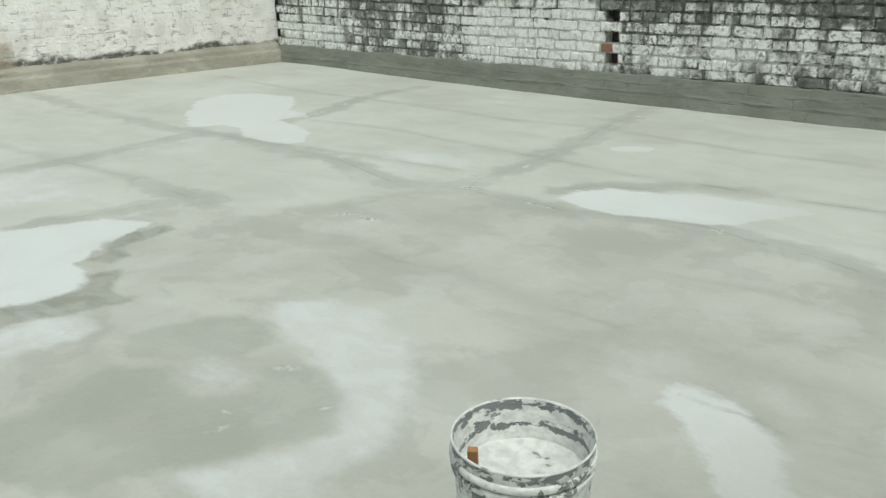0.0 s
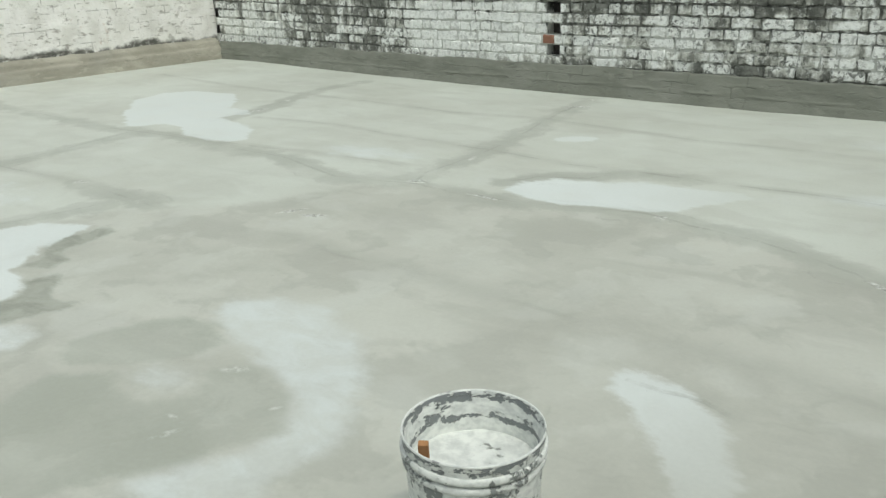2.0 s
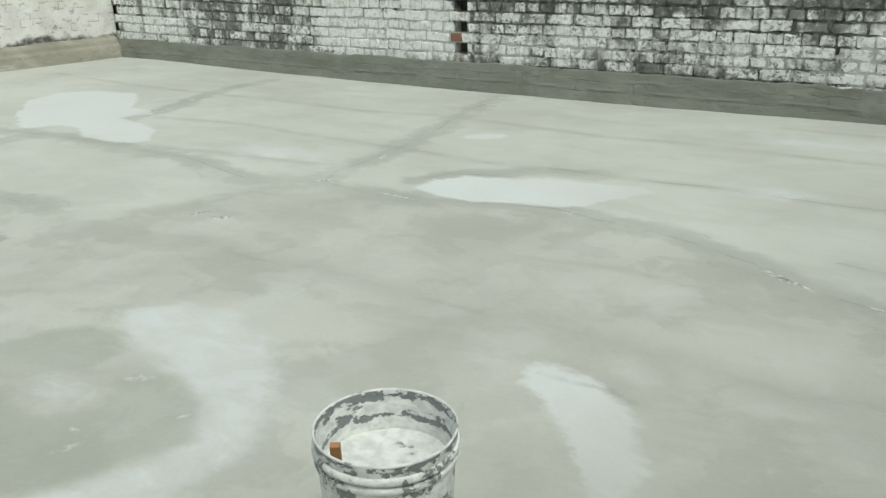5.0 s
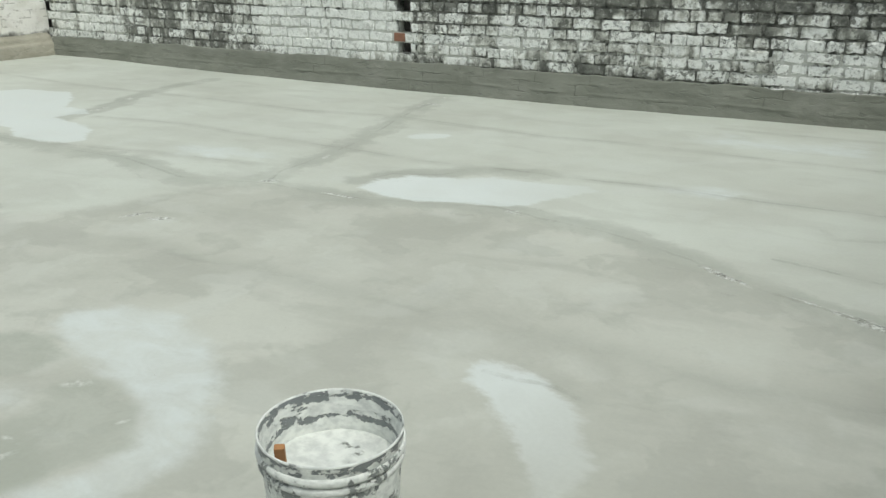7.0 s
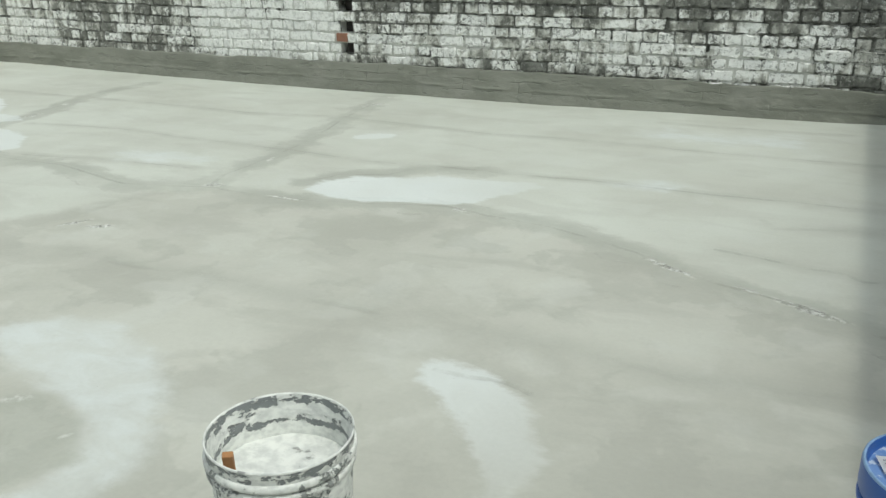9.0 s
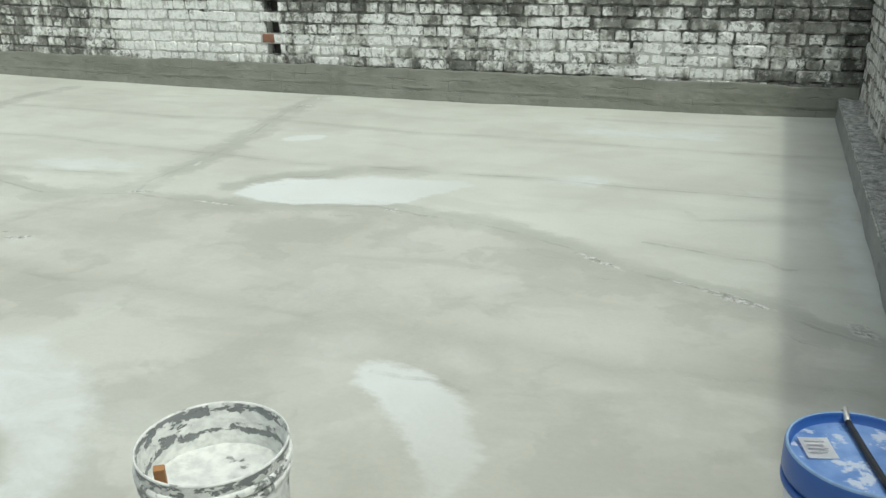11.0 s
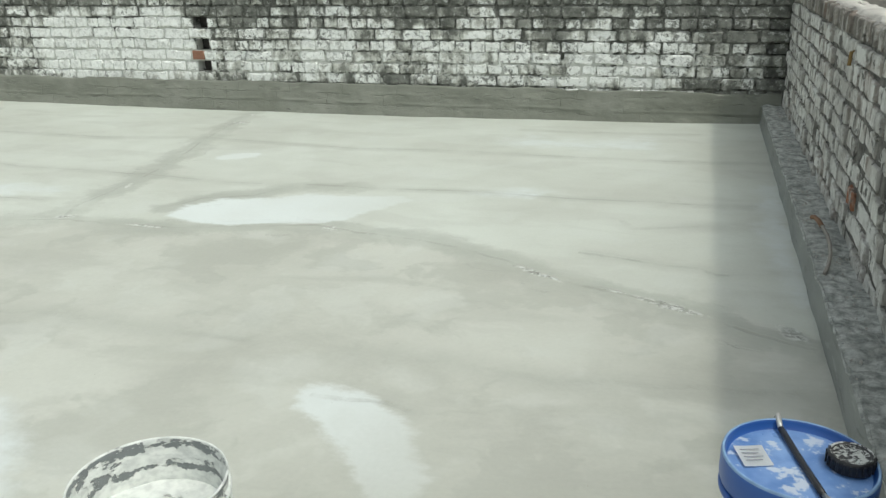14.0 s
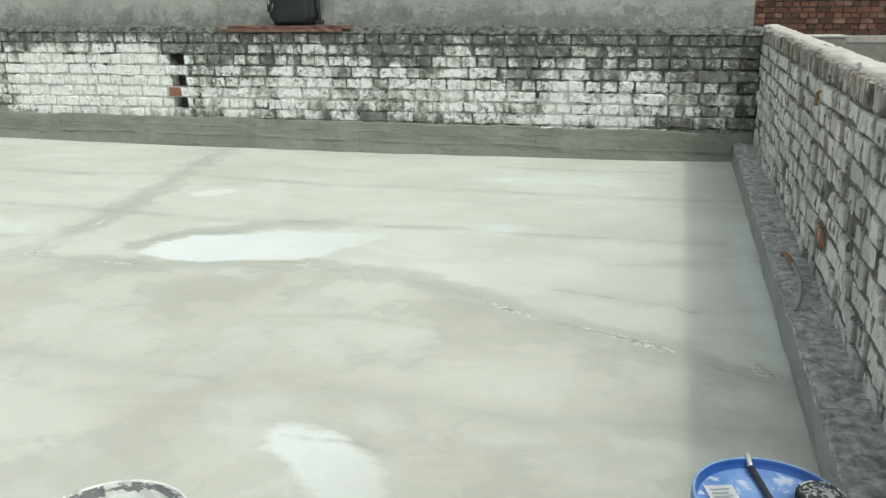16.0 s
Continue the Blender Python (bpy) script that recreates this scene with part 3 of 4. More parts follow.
def slab(lo, hi, bevel=0.0):
    return block(bmesh.new(), lo, hi, bevel)


def lathe(profile, n=64, closed=False):
    """A turned shape from (radius, height) pairs."""
    bm = bmesh.new()
    rings = []
    for r, z in profile:
        if r < 1e-5:
            rings.append([bm.verts.new((0, 0, z))])
        else:
            rings.append([bm.verts.new((r * math.cos(2 * math.pi * i / n), r * math.sin(2 * math.pi * i / n), z)) for i in range(n)])
    for a, b in zip(rings, rings[1:]):
        for i in range(n):
            j = (i + 1) % n
            if len(a) == 1 and len(b) > 1:
                bm.faces.new((a[0], b[j], b[i]))
            elif len(b) == 1 and len(a) > 1:
                bm.faces.new((a[i], a[j], b[0]))
            elif len(a) > 1:
                bm.faces.new((a[i], a[j], b[j], b[i]))
    return bm


def tube(points, radius, n=10):
    """A round bar through points, with closed ends."""
    bm = bmesh.new()
    pts = [Vector(p) for p in points]
    rings = []
    for i, p in enumerate(pts):
        d = (pts[min(i + 1, len(pts) - 1)] - pts[max(i - 1, 0)]).normalized()
        u = d.cross(Vector((0, 0, 1)) if abs(d.z) < 0.9 else Vector((1, 0, 0))).normalized()
        v = d.cross(u)
        rings.append([bm.verts.new(p + radius * (math.cos(2 * math.pi * k / n) * u + math.sin(2 * math.pi * k / n) * v)) for k in range(n)])
    for a, b in zip(rings, rings[1:]):
        for k in range(n):
            bm.faces.new((a[k], a[(k + 1) % n], b[(k + 1) % n], b[k]))
    bm.faces.new(rings[0])
    bm.faces.new(rings[-1])
    return bm


def sheet(nu, nv, place):
    """A grid of quads; place(u, v) with u, v from 0 to 1 gives each vertex."""
    bm = bmesh.new()
    g = [[bm.verts.new(place(i / nu, j / nv)) for j in range(nv + 1)] for i in range(nu + 1)]
    for i in range(nu):
        for j in range(nv):
            bm.faces.new((g[i][j], g[i + 1][j], g[i + 1][j + 1], g[i][j + 1]))
    return bm


def wavy(x, y, z, s):
    return noise.noise(Vector((x, y, z)) * s)


# ---- sizes of the roof ----
NORTH, EAST, LEDGE, WEST, SOUTH = 6.2, 0.137, 0.0, -9.46, -4.0
LEDGE_TOP, EAST_TOP = 0.12, 0.925


def dip(x):
    """How far the floor falls in the run-off along the north wall."""
    u = min(max(-x / 9.3, 0), 1)
    return 0.035 * math.sin(math.pi * min(u * 1.08, 1)) ** 0.7 + 0.008


def floor_z(x, y):
    f = min(max((y - 4.9) / 1.2, 0), 1)
    return -dip(x) * f * f * (3 - 2 * f) + 0.005 * wavy(x, y, 0, 0.9)


# ---- ground and floor ----
tagged(part("ground", sheet(4, 4, lambda u, v: (-1500 + 3000 * u, -1500 + 3000 * v, -3.6)), M_GROUND),
       "dusty brown ground far below the roof", "ground", kind="structure")
def inside_by(P, outline):
    """Signed distance of the points P from a closed outline in plan, positive inside."""
    A = np.array(outline, float)
    B = np.roll(A, -1, axis=0)
    best = np.full(len(P), 9.0)
    odd = np.zeros(len(P), bool)
    for a, b in zip(A, B):
        d = b - a
        t = np.clip(((P - a) @ d) / (d @ d), 0, 1)
        best = np.minimum(best, np.hypot(*(P - a - t[:, None] * d).T))
        if a[1] != b[1]:
            odd ^= ((a[1] > P[:, 1]) != (b[1] > P[:, 1])) & (P[:, 0] < a[0] + (P[:, 1] - a[1]) / (b[1] - a[1]) * d[0])
    return np.where(odd, best, -best)


def line_gap(P, lines):
    """Distance of the points P from the nearest of several polylines."""
    best = np.full(len(P), 9.0)
    for r in lines:
        for a, b in zip(np.array(r[:-1], float), np.array(r[1:], float)):
            d = b - a
            t = np.clip(((P - a) @ d) / (d @ d), 0, 1)
            best = np.minimum(best, np.hypot(*(P - a - t[:, None] * d).T))
    return best


def fade(P, a, b):
    """1 before a, falling to 0 at b, in plan."""
    a, b = np.array(a), np.array(b)
    d = b - a
    return 1 - np.clip(((P - a) @ d) / (d @ d), 0, 1)


def floor_mesh():
    """The roof floor: finer where it is walked past, ridged along its joints, with fields for the coat."""
    xs = np.arange(WEST - 0.05, EAST + 0.32, 0.03)
    ys = np.concatenate([np.arange(SOUTH - 0.1, 0.2, 0.1), np.arange(0.2, NORTH + 0.16, 0.03)])
    X, Y = np.meshgrid(xs, ys)
    P = np.stack([X.ravel(), Y.ravel()], axis=1)
    z = np.array([floor_z(x, y) for x, y in P])
    z += 0.006 * np.exp(-(line_gap(P, JOINTS) / 0.045) ** 2) + 0.0025 * np.exp(-(line_gap(P, SEAMS) / 0.03) ** 2)
    first = inside_by(P, ((-7.31, 3.72), (-7.43, 4.12), (-7.29, 4.34), (-6.77, 4.43), (-6.42, 4.18), (-6.23, 3.93), (-5.99, 3.97), (-5.82, 3.84), (-5.92, 3.61),
                          (-5.6, 3.59), (-5.31, 3.46), (-5.09, 3.25), (-5.14, 3.1), (-5.56, 3.06), (-5.85, 3.24), (-6.08, 3.23), (-6.24, 3.03), (-6.71, 3.27)))
    broad = inside_by(P, ((-4.73, 0.3), (-4.73, 0.71), (-4.58, 1.05), (-4.48, 1.27), (-4.37, 1.45), (-4.13, 1.65), (-4.07, 1.55), (-4.08, 1.41), (-4.03, 1.31), (-3.95, 1.26),
                          (-3.88, 1.14), (-3.85, 1.08), (-3.73, 1.08), (-3.61, 1.03), (-3.55, 0.97), (-3.58, 0.85), (-3.6, 0.7), (-3.77, 0.45), (-3.9, 0.3)))
    long = inside_by(P, ((-2.9, 3.16), (-2.88, 3.33), (-2.77, 3.49), (-2.58, 3.56), (-2.36, 3.68), (-2.09, 3.72), (-1.85, 3.78), (-1.78, 3.69), (-1.86, 3.53), (-2.01, 3.34),
                         (-2.1, 3.24), (-2.22, 3.19), (-2.35, 3.17), (-2.49, 3.1), (-2.68, 3.09)))
    close = inside_by(P, ((-1.48, 1.7), (-1.48, 1.75), (-1.43, 1.79), (-1.37, 1.81), (-1.3, 1.81), (-1.22, 1.79), (-1.15, 1.7), (-1.07, 1.62), (-1.0, 1.48), (-0.97, 1.2),
                          (-1.04, 1.2), (-1.12, 1.35), (-1.19, 1.46), (-1.27, 1.54), (-1.4, 1.62), (-1.44, 1.66)))
    small = inside_by(P, ((-3.33, 4.3), (-3.27, 4.46), (-3.08, 4.55), (-3.07, 4.4), (-3.25, 4.26)))
    weights = (np.full(len(P), 0.9), np.full(len(P), 1.0), 0.35 + 0.65 * fade(P, (-2.3, 3.4), (-1.8, 3.7)), 0.35 + 0.6 * fade(P, (-1.3, 1.7), (-1.02, 1.35)), np.full(len(P), 0.75))
    stack = np.stack([first, broad, long, close, small])
    top = stack.argmax(axis=0)
    coat = stack.max(axis=0)
    weight = np.stack(weights)[top, np.arange(len(P))]
    thin = np.zeros(len(P))
    for outline, soft, most in (
            (((-2.82, 1.39), (-2.68, 1.55), (-2.48, 1.58), (-2.29, 1.48), (-2.13, 1.4), (-1.99, 1.28), (-1.94, 1.12), (-1.85, 1.02), (-1.87, 0.87), (-1.83, 0.74), (-1.99, 0.55),
              (-2.14, 0.58), (-2.09, 0.72), (-2.02, 0.84), (-2.0, 0.97), (-2.08, 1.07), (-2.14, 1.11), (-2.28, 1.17), (-2.39, 1.17), (-2.58, 1.23)), 0.1, 1.0),
            (((-2.67, 0.88), (-2.64, 0.98), (-2.53, 1.05), (-2.44, 1.03), (-2.38, 0.94), (-2.42, 0.86), (-2.51, 0.83)), 0.1, 0.72),
            (((-2.28, 0.86), (-2.26, 0.94), (-2.16, 0.97), (-2.13, 0.93), (-2.2, 0.85)), 0.09, 0.68),
            (((-3.38, 0.55), (-3.39, 0.74), (-3.27, 0.87), (-3.11, 0.9), (-3.08, 0.78), (-3.11, 0.66), (-3.13, 0.5)), 0.06, 0.75),
            (((-1.6, 3.87), (-1.28, 4.06), (-1.1, 4.02), (-1.2, 3.82), (-1.5, 3.8)), 0.12, 0.8),
            (((-0.12, 4.4), (0.02, 4.4), (0.02, 2.75), (-0.06, 2.7), (-0.13, 3.2), (-0.15, 3.81)), 0.08, 0.75),
            (((-4.3, 3.2), (-3.7, 3.35), (-3.75, 3.6), (-4.5, 3.5)), 0.15, 0.7),
            (((-0.5, 4.95), (-1.6, 4.95), (-1.9, 5.5), (-0.5, 5.6)), 0.3, 0.6),
            (((-6.0, 0.9), (-5.0, 1.0), (-4.75, 1.75), (-5.7, 1.75)), 0.2, 0.6)):
        thin = np.maximum(thin, most * np.clip(0.5 + inside_by(P, outline) / (2 * soft), 0, 1))
    screed = np.maximum(
        inside_by(P, ((-2.68, 0.87), (-2.48, 0.83), (-2.39, 0.88), (-2.37, 0.95), (-2.45, 1.02), (-2.45, 1.12), (-2.33, 1.16), (-2.15, 1.1), (-2.09, 1.01), (-2.01, 0.97),
                      (-2.05, 0.87), (-2.08, 0.75), (-2.15, 0.62), (-2.25, 0.4), (-2.45, 0.25), (-2.7, 0.35), (-2.8, 0.6), (-2.84, 0.75))),
        inside_by(P, ((-3.0, 0.86), (-2.98, 1.03), (-2.89, 1.2), (-2.72, 1.25), (-2.55, 1.2), (-2.58, 1.06), (-2.74, 0.9), (-2.85, 0.82))))
    damp = np.maximum(
        inside_by(P, ((-3.58, 0.69), (-3.55, 0.84), (-3.53, 0.96), (-3.6, 1.03), (-3.71, 1.07), (-3.63, 1.18), (-3.51, 1.1), (-3.4, 1.04), (-3.29, 1.09), (-3.25, 1.03),
                      (-3.31, 0.91), (-3.39, 0.74), (-3.42, 0.5), (-3.65, 0.5))),
        inside_by(P, ((-4.09, 1.66), (-4.08, 1.41), (-4.03, 1.31), (-3.9, 1.25), (-3.86, 1.12), (-3.73, 1.2), (-3.79, 1.3), (-3.9, 1.31), (-3.91, 1.43), (-3.96, 1.6))))
    bay = inside_by(P, ((-4.72, -0.5), (-4.72, 0.62), (-4.41, 1.14), (-4.27, 1.76), (-4.15, 1.91), (-3.86, 2.16), (-3.65, 2.51), (-3.58, 2.77), (-3.34, 2.99), (-2.72, 3.0),
                        (-2.1, 3.18), (-1.53, 3.07), (-0.95, 2.85), (-0.3, 2.55), (0.4, 2.4), (0.4, 7.0), (-10.0, 7.0), (-10.0, -0.5)))
    z += 0.0015 * np.clip(coat / 0.04, 0, 1)
    nx, ny = len(xs), len(ys)
    i = (np.arange(ny - 1)[:, None] * nx + np.arange(nx - 1)[None, :]).ravel()
    me = bpy.data.meshes.new("floor")
    me.from_pydata(np.column_stack([P, z]).tolist(), [], np.column_stack([i, i + 1, i + nx + 1, i + nx]).tolist())
    for name, values in (("coat", coat), ("coat_weight", weight), ("thin", thin), ("screed", screed), ("damp", damp), ("bay", bay)):
        me.attributes.new(name, "FLOAT", "POINT").data.foreach_set("value", np.clip(values, -0.5, 1.0).astype(np.float32))
    me.materials.append(M_FLOOR)
    me.polygons.foreach_set("use_smooth", np.ones(len(me.polygons), bool))
    return me


tagged(new("floor", floor_mesh()), "grey cement-coated roof floor with pale patches and ridged joints", "floor", kind="structure")
tagged(part("roof_slab", slab((WEST - 0.2, SOUTH - 0.2, -3.6), (EAST + 0.2, NORTH + 0.25, -0.16)), M_GREY_BLOCK), "grey concrete building below the roof", "building", kind="structure")


# ---- bricks ----
def brick_mesh(name, length, height, depth, material, seed, rough=0.004):
    """One worn brick, its face towards -y, the origin at the middle of its face."""
    rnd = random.Random(seed)
    bm = bmesh.new()
    hl, hh, e = length / 2, height / 2, 0.007
    corners = [rnd.uniform(0.3, 1.0) * min(hl, hh) * 0.3 * min(1.0, rough / 0.012) + 0.004 for _ in range(4)]

    def ring(dl, y, j):
        c, d, e2, f = corners
        outline = ((-hl + c, -hh), (rnd.uniform(-0.3, 0.3) * hl, -hh + rnd.uniform(0, rough)), (hl - d, -hh), (hl, -hh + d * 0.8), (hl, hh - e2 * 0.8),
                   (hl - e2, hh), (rnd.uniform(-0.3, 0.3) * hl, hh - rnd.uniform(0, rough)), (-hl + f, hh), (-hl, hh - f * 0.8), (-hl, -hh + c * 0.8))
        return [bm.verts.new((x * (1 - dl / hl) + rnd.uniform(-j, j), y + rnd.uniform(-j, j) * 0.4, z * (1 - dl / hh) + rnd.uniform(-j, j))) for x, z in outline]

    rings = [ring(0.0, depth, 0.0005), ring(0.0, e, rough * 0.45), ring(e * 0.75, 0.0, rough * 0.55)]
    for a, b in zip(rings, rings[1:]):
        for i in range(10):
            bm.faces.new((a[i], a[(i + 1) % 10], b[(i + 1) % 10], b[i]))
    bm.faces.new(rings[2])
    me = mesh_of(name, bm, material)
    for f in me.polygons:
        f.use_smooth = len(f.vertices) == 4
    return me


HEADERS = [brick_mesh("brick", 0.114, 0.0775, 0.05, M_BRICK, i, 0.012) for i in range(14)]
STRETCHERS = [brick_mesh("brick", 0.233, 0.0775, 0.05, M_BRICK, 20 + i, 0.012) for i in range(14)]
RED_PIECE = brick_mesh("brick", 0.112, 0.074, 0.06, M_BARE_RED, 77)
E_HEADERS = [brick_mesh("brick", 0.112, 0.076, 0.05, M_EAST_BRICK, 40 + i, 0.009) for i in range(12)]
E_STRETCHERS = [brick_mesh("brick", 0.231, 0.076, 0.05, M_EAST_BRICK, 60 + i, 0.009) for i in range(12)]
E_EDGE = [brick_mesh("brick", 0.077, 0.086, 0.05, M_EDGE_BRICK, 90 + i, 0.009) for i in range(9)]
E_ORANGE = brick_mesh("brick", 0.11, 0.072, 0.05, M_ORANGE, 99, 0.012)
rng = random.Random(5)


def lay(mesh, parent, x, y, z, turn=0.0, sx=1.0, sz=1.0, tilt=0.0):
    ob = new("brick", mesh)
    ob.parent = parent
    ob.matrix_basis = Matrix.LocRotScale((x, y, z), Euler((0, tilt, turn)), (sx, 1, sz))
    return ob


def course_top(x):
    u = -x
    return 0.885 + 0.004 * u + max(0, u - 6.3) * 0.016


def course_step(x):
    return 0.0833 + 0.0016 * max(0, -x)


HOLES = (2, 4, 6)


def north_course(parent, k, x0, x1, length, meshes, shift):
    """One course of bricks from x1 leftwards to x0."""
    x = x1 - shift
    whole, alike = length, meshes
    while x > x0 + 0.02:
        odd_one = whole < 0.2 and rng.random() < 0.07
        length, meshes = (0.24, STRETCHERS) if odd_one else (whole, alike)
        a = max(x - length * rng.uniform(0.94, 1.06), x0)
        w = x - a
        mid = (x + a) / 2
        p = course_step(mid)
        z = course_top(mid) - (k + 0.5) * p + 0.006 * wavy(mid, k * 3.1, 0, 1.3)
        if w > 0.035:
            tilt = math.atan((course_top(mid + 0.1) - course_top(mid - 0.1)) / 0.2 - (k + 0.5) * (course_step(mid + 0.1) - course_step(mid - 0.1)) / 0.2)
            sx = w / length * (1 + rng.uniform(-0.1, 0.04))
            lay(rng.choice(meshes), parent, mid + rng.uniform(-0.003, 0.003), NORTH + rng.uniform(-0.006, 0.008), z + rng.uniform(-0.002, 0.002),
                rng.uniform(-0.02, 0.02), sx, p / 0.0833 * rng.uniform(0.9, 1.05), -tilt + rng.uniform(-0.035, 0.035))
        x = a


def north_bay(name, x0, x1, label):
    """A bay of the north wall: mortar body, with gaps where the toothing was left open at both ends."""
    bm = bmesh.new()
    n = max(2, int((x1 - x0) / 0.3))
    for i in range(n):
        a, b = x0 + (x1 - x0) * i / n, x0 + (x1 - x0) * (i + 1) / n
        mid = (a + b) / 2
        block(bm, (a, NORTH + 0.011, -0.2), (b, NORTH + 0.115, course_top(mid) - 0.004))
    return tagged(part(name, bm, M_MORTAR), label, "wall", kind="structure")


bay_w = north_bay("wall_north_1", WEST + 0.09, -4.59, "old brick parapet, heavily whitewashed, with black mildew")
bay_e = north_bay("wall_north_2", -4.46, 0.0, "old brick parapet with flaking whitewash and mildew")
tagged(part("wall_north_core", slab((WEST - 0.2, NORTH + 0.117, -0.2), (EAST + 0.2, NORTH + 0.23, 0.875)), M_HOLE), "dark rough core of the old brick parapet", "wall", kind="structure")
for k in range(9):
    if k % 2 == 0:
        if k in HOLES:
            north_course(bay_e, k, -4.46, 0.0, 0.1205, HEADERS, 0.0)
            north_course(bay_w, k, WEST + 0.09, -4.59, 0.1205, HEADERS, 0.0)
        else:
            north_course(bay_e, k, -4.525, EAST, 0.1205, HEADERS, 0.0)
            north_course(bay_w, k, WEST, -4.53, 0.1205, HEADERS, 0.0)
    else:
        odd = 0.02 if k % 4 == 1 else 0.14
        lay(STRETCHERS[k % 7], bay_e, EAST - 0.105 + (odd - 0.08) * 0.3, NORTH + 0.004, course_top(0) - (k + 0.5) * 0.0833, 0, 0.85)
        north_course(bay_e, k, -4.42, 0.0 - (0.02 if k % 4 == 1 else 0.06), 0.24, STRETCHERS, 0.0)
        if k == 5:
            lay(RED_PIECE, bay_e, -4.575, NORTH - 0.004, course_top(-4.5) - 5.5 * course_step(-4.5))
            lay(HEADERS[2], bay_e, -4.47, NORTH + 0.004, course_top(-4.5) - 5.5 * course_step(-4.5), 0, 0.8)
        else:
            lay(STRETCHERS[k % 5], bay_e, -4.535, NORTH - 0.003, course_top(-4.5) - (k + 0.5) * course_step(-4.5), 0, 0.92)
        north_course(bay_w, k, WEST + 0.03, -4.65, 0.24, STRETCHERS, 0.0)
for k in HOLES:
    lay(HEADERS[k], bay_e, 0.07, NORTH + 0.045, course_top(0) - (k + 0.5) * 0.0833, 0.05, 1.3, 1.08)
# mortar behind the courses that cross the open toothing
for xa, xb, par in ((-4.592, -4.458, bay_e), (-0.002, EAST + 0.02, bay_e), (WEST - 0.05, WEST + 0.092, bay_w)):
    for k in (0, 1, 3, 5, 7, 8):
        mid = (xa + xb) / 2
        t = course_top(mid) - k * course_step(mid)
        part("mortar_bed", slab((xa, NORTH + 0.014, t - course_step(mid)), (xb, NORTH + 0.113, t - 0.003)), M_MORTAR, par)

# rough mortar cap on the north wall
def cap_place(u, v):
    x = WEST - 0.1 + (EAST + 0.12 - WEST) * u
    f = abs(v - 0.5) * 2
    y = NORTH - 0.012 + 0.25 * v + 0.008 * wavy(x, v * 3, 1, 9)
    z = course_top(x) + (0.045 * (1 - f ** 6)) + 0.017 * wavy(x, y, 0, 13) * (1 - f ** 4) + 0.012 * wavy(x, y, 4, 31) - 0.004
    return (x, y, z)


tagged(part("wall_north_cap", sheet(620, 16, cap_place), M_TOP_MORTAR), "crumbling dark mortar on top of the parapet", "wall top", kind="structure")


# skirting band of trowelled cement under the north wall
def band_place(u, v):
    x = WEST + 0.1 + (LEDGE + 0.13 - WEST - 0.1) * u
    if v < 0.12:
        f = v / 0.12
        y, z = NORTH + 0.02 - 0.045 * f, 0.196
    else:
        f = (v - 0.12) / 0.88
        y, z = NORTH - 0.025 - 0.05 * f - 0.02 * max(0, f - 0.55), 0.196 * (1 - f) - 0.085 * f
        y += 0.01 * wavy(x * 0.5, z * 1.4, 0, 6) - 0.016 * f * (0.5 + wavy(x, 0, 7, 3.5) + 0.5 * wavy(x, 0, 8, 14)) - 0.006 * max(0, 1 - abs(z - 0.125 - 0.014 * wavy(x, 0, 9, 1.8)) / 0.012) * max(0, wavy(x, 0, 11, 5.0) + 0.2) - 0.014 * max(0, wavy(x, 0, 13, 4.0) + 0.3) * max(0, 1 - abs(z - 0.055 - 0.012 * wavy(x, 0, 3, 1.5)) / 0.012)
    z += (0.016 * wavy(x, 0, 0, 2.1) + 0.01 * wavy(x, 0, 0, 9)) * (1 - f if v >= 0.12 else 1)
    return (x, y + 0.004 * wavy(x, z, 2, 22), z)


tagged(part("skirting_north", sheet(420, 40, band_place), M_BAND, smooth=True), "dark grey trowelled cement band along the wall foot", "skirting", kind="structure")


# ---- west wall ----
def west_place(u, v):
    y, z = SOUTH + (NORTH + 0.02 - SOUTH) * u, -0.2 + 1.55 * v
    return (WEST + 0.018 * wavy(0, y, z, 3.0) + 0.006 * wavy(1, y, z, 11), y, z)


west = tagged(part("wall_west", sheet(300, 50, west_place), M_WEST, smooth=True), "lumpy whitewashed wall with chips and rust stains", "wall", kind="structure")
tagged(part("wall_west_body", slab((WEST - 0.26, SOUTH, -0.2), (WEST - 0.03, NORTH + 0.02, 1.35)), M_GREY_BLOCK), "grey brick body of the whitewashed wall", "wall", kind="structure")


def west_band_place(u, v):
    y = SOUTH + (NORTH - 0.02 - SOUTH) * u
    if v < 0.3:
        f = v / 0.3
        x, z = WEST - 0.01 + 0.075 * f, 0.235 - 0.045 * f
    elif v < 0.42:
        f = (v - 0.3) / 0.12
        x, z = WEST + 0.065 + 0.01 * f, 0.19 - 0.05 * f
    elif v < 0.55:
        f = (v - 0.42) / 0.13
        x, z = WEST + 0.075 + 0.05 * f, 0.14 - 0.015 * f
    else:
        f = (v - 0.55) / 0.45
        x, z = WEST + 0.125 + 0.05 * f, 0.125 - 0.2 * f
    return (x + 0.01 * wavy(0, y, z, 4), y, z + 0.008 * wavy(3, y, 0, 3))


tagged(part("skirting_west", sheet(200, 24, west_band_place), M_BAND_W, smooth=True), "stepped cement band along the wall foot, tinted as if sunlit", "skirting", kind="structure")

# ---- south parapet, closing the roof ----
tagged(part("wall_south", slab((WEST - 0.2, SOUTH - 0.23, -0.2), (EAST + 0.2, SOUTH, 0.9)), M_GREY_BLOCK), "plain grey parapet closing the roof", "wall", kind="structure")

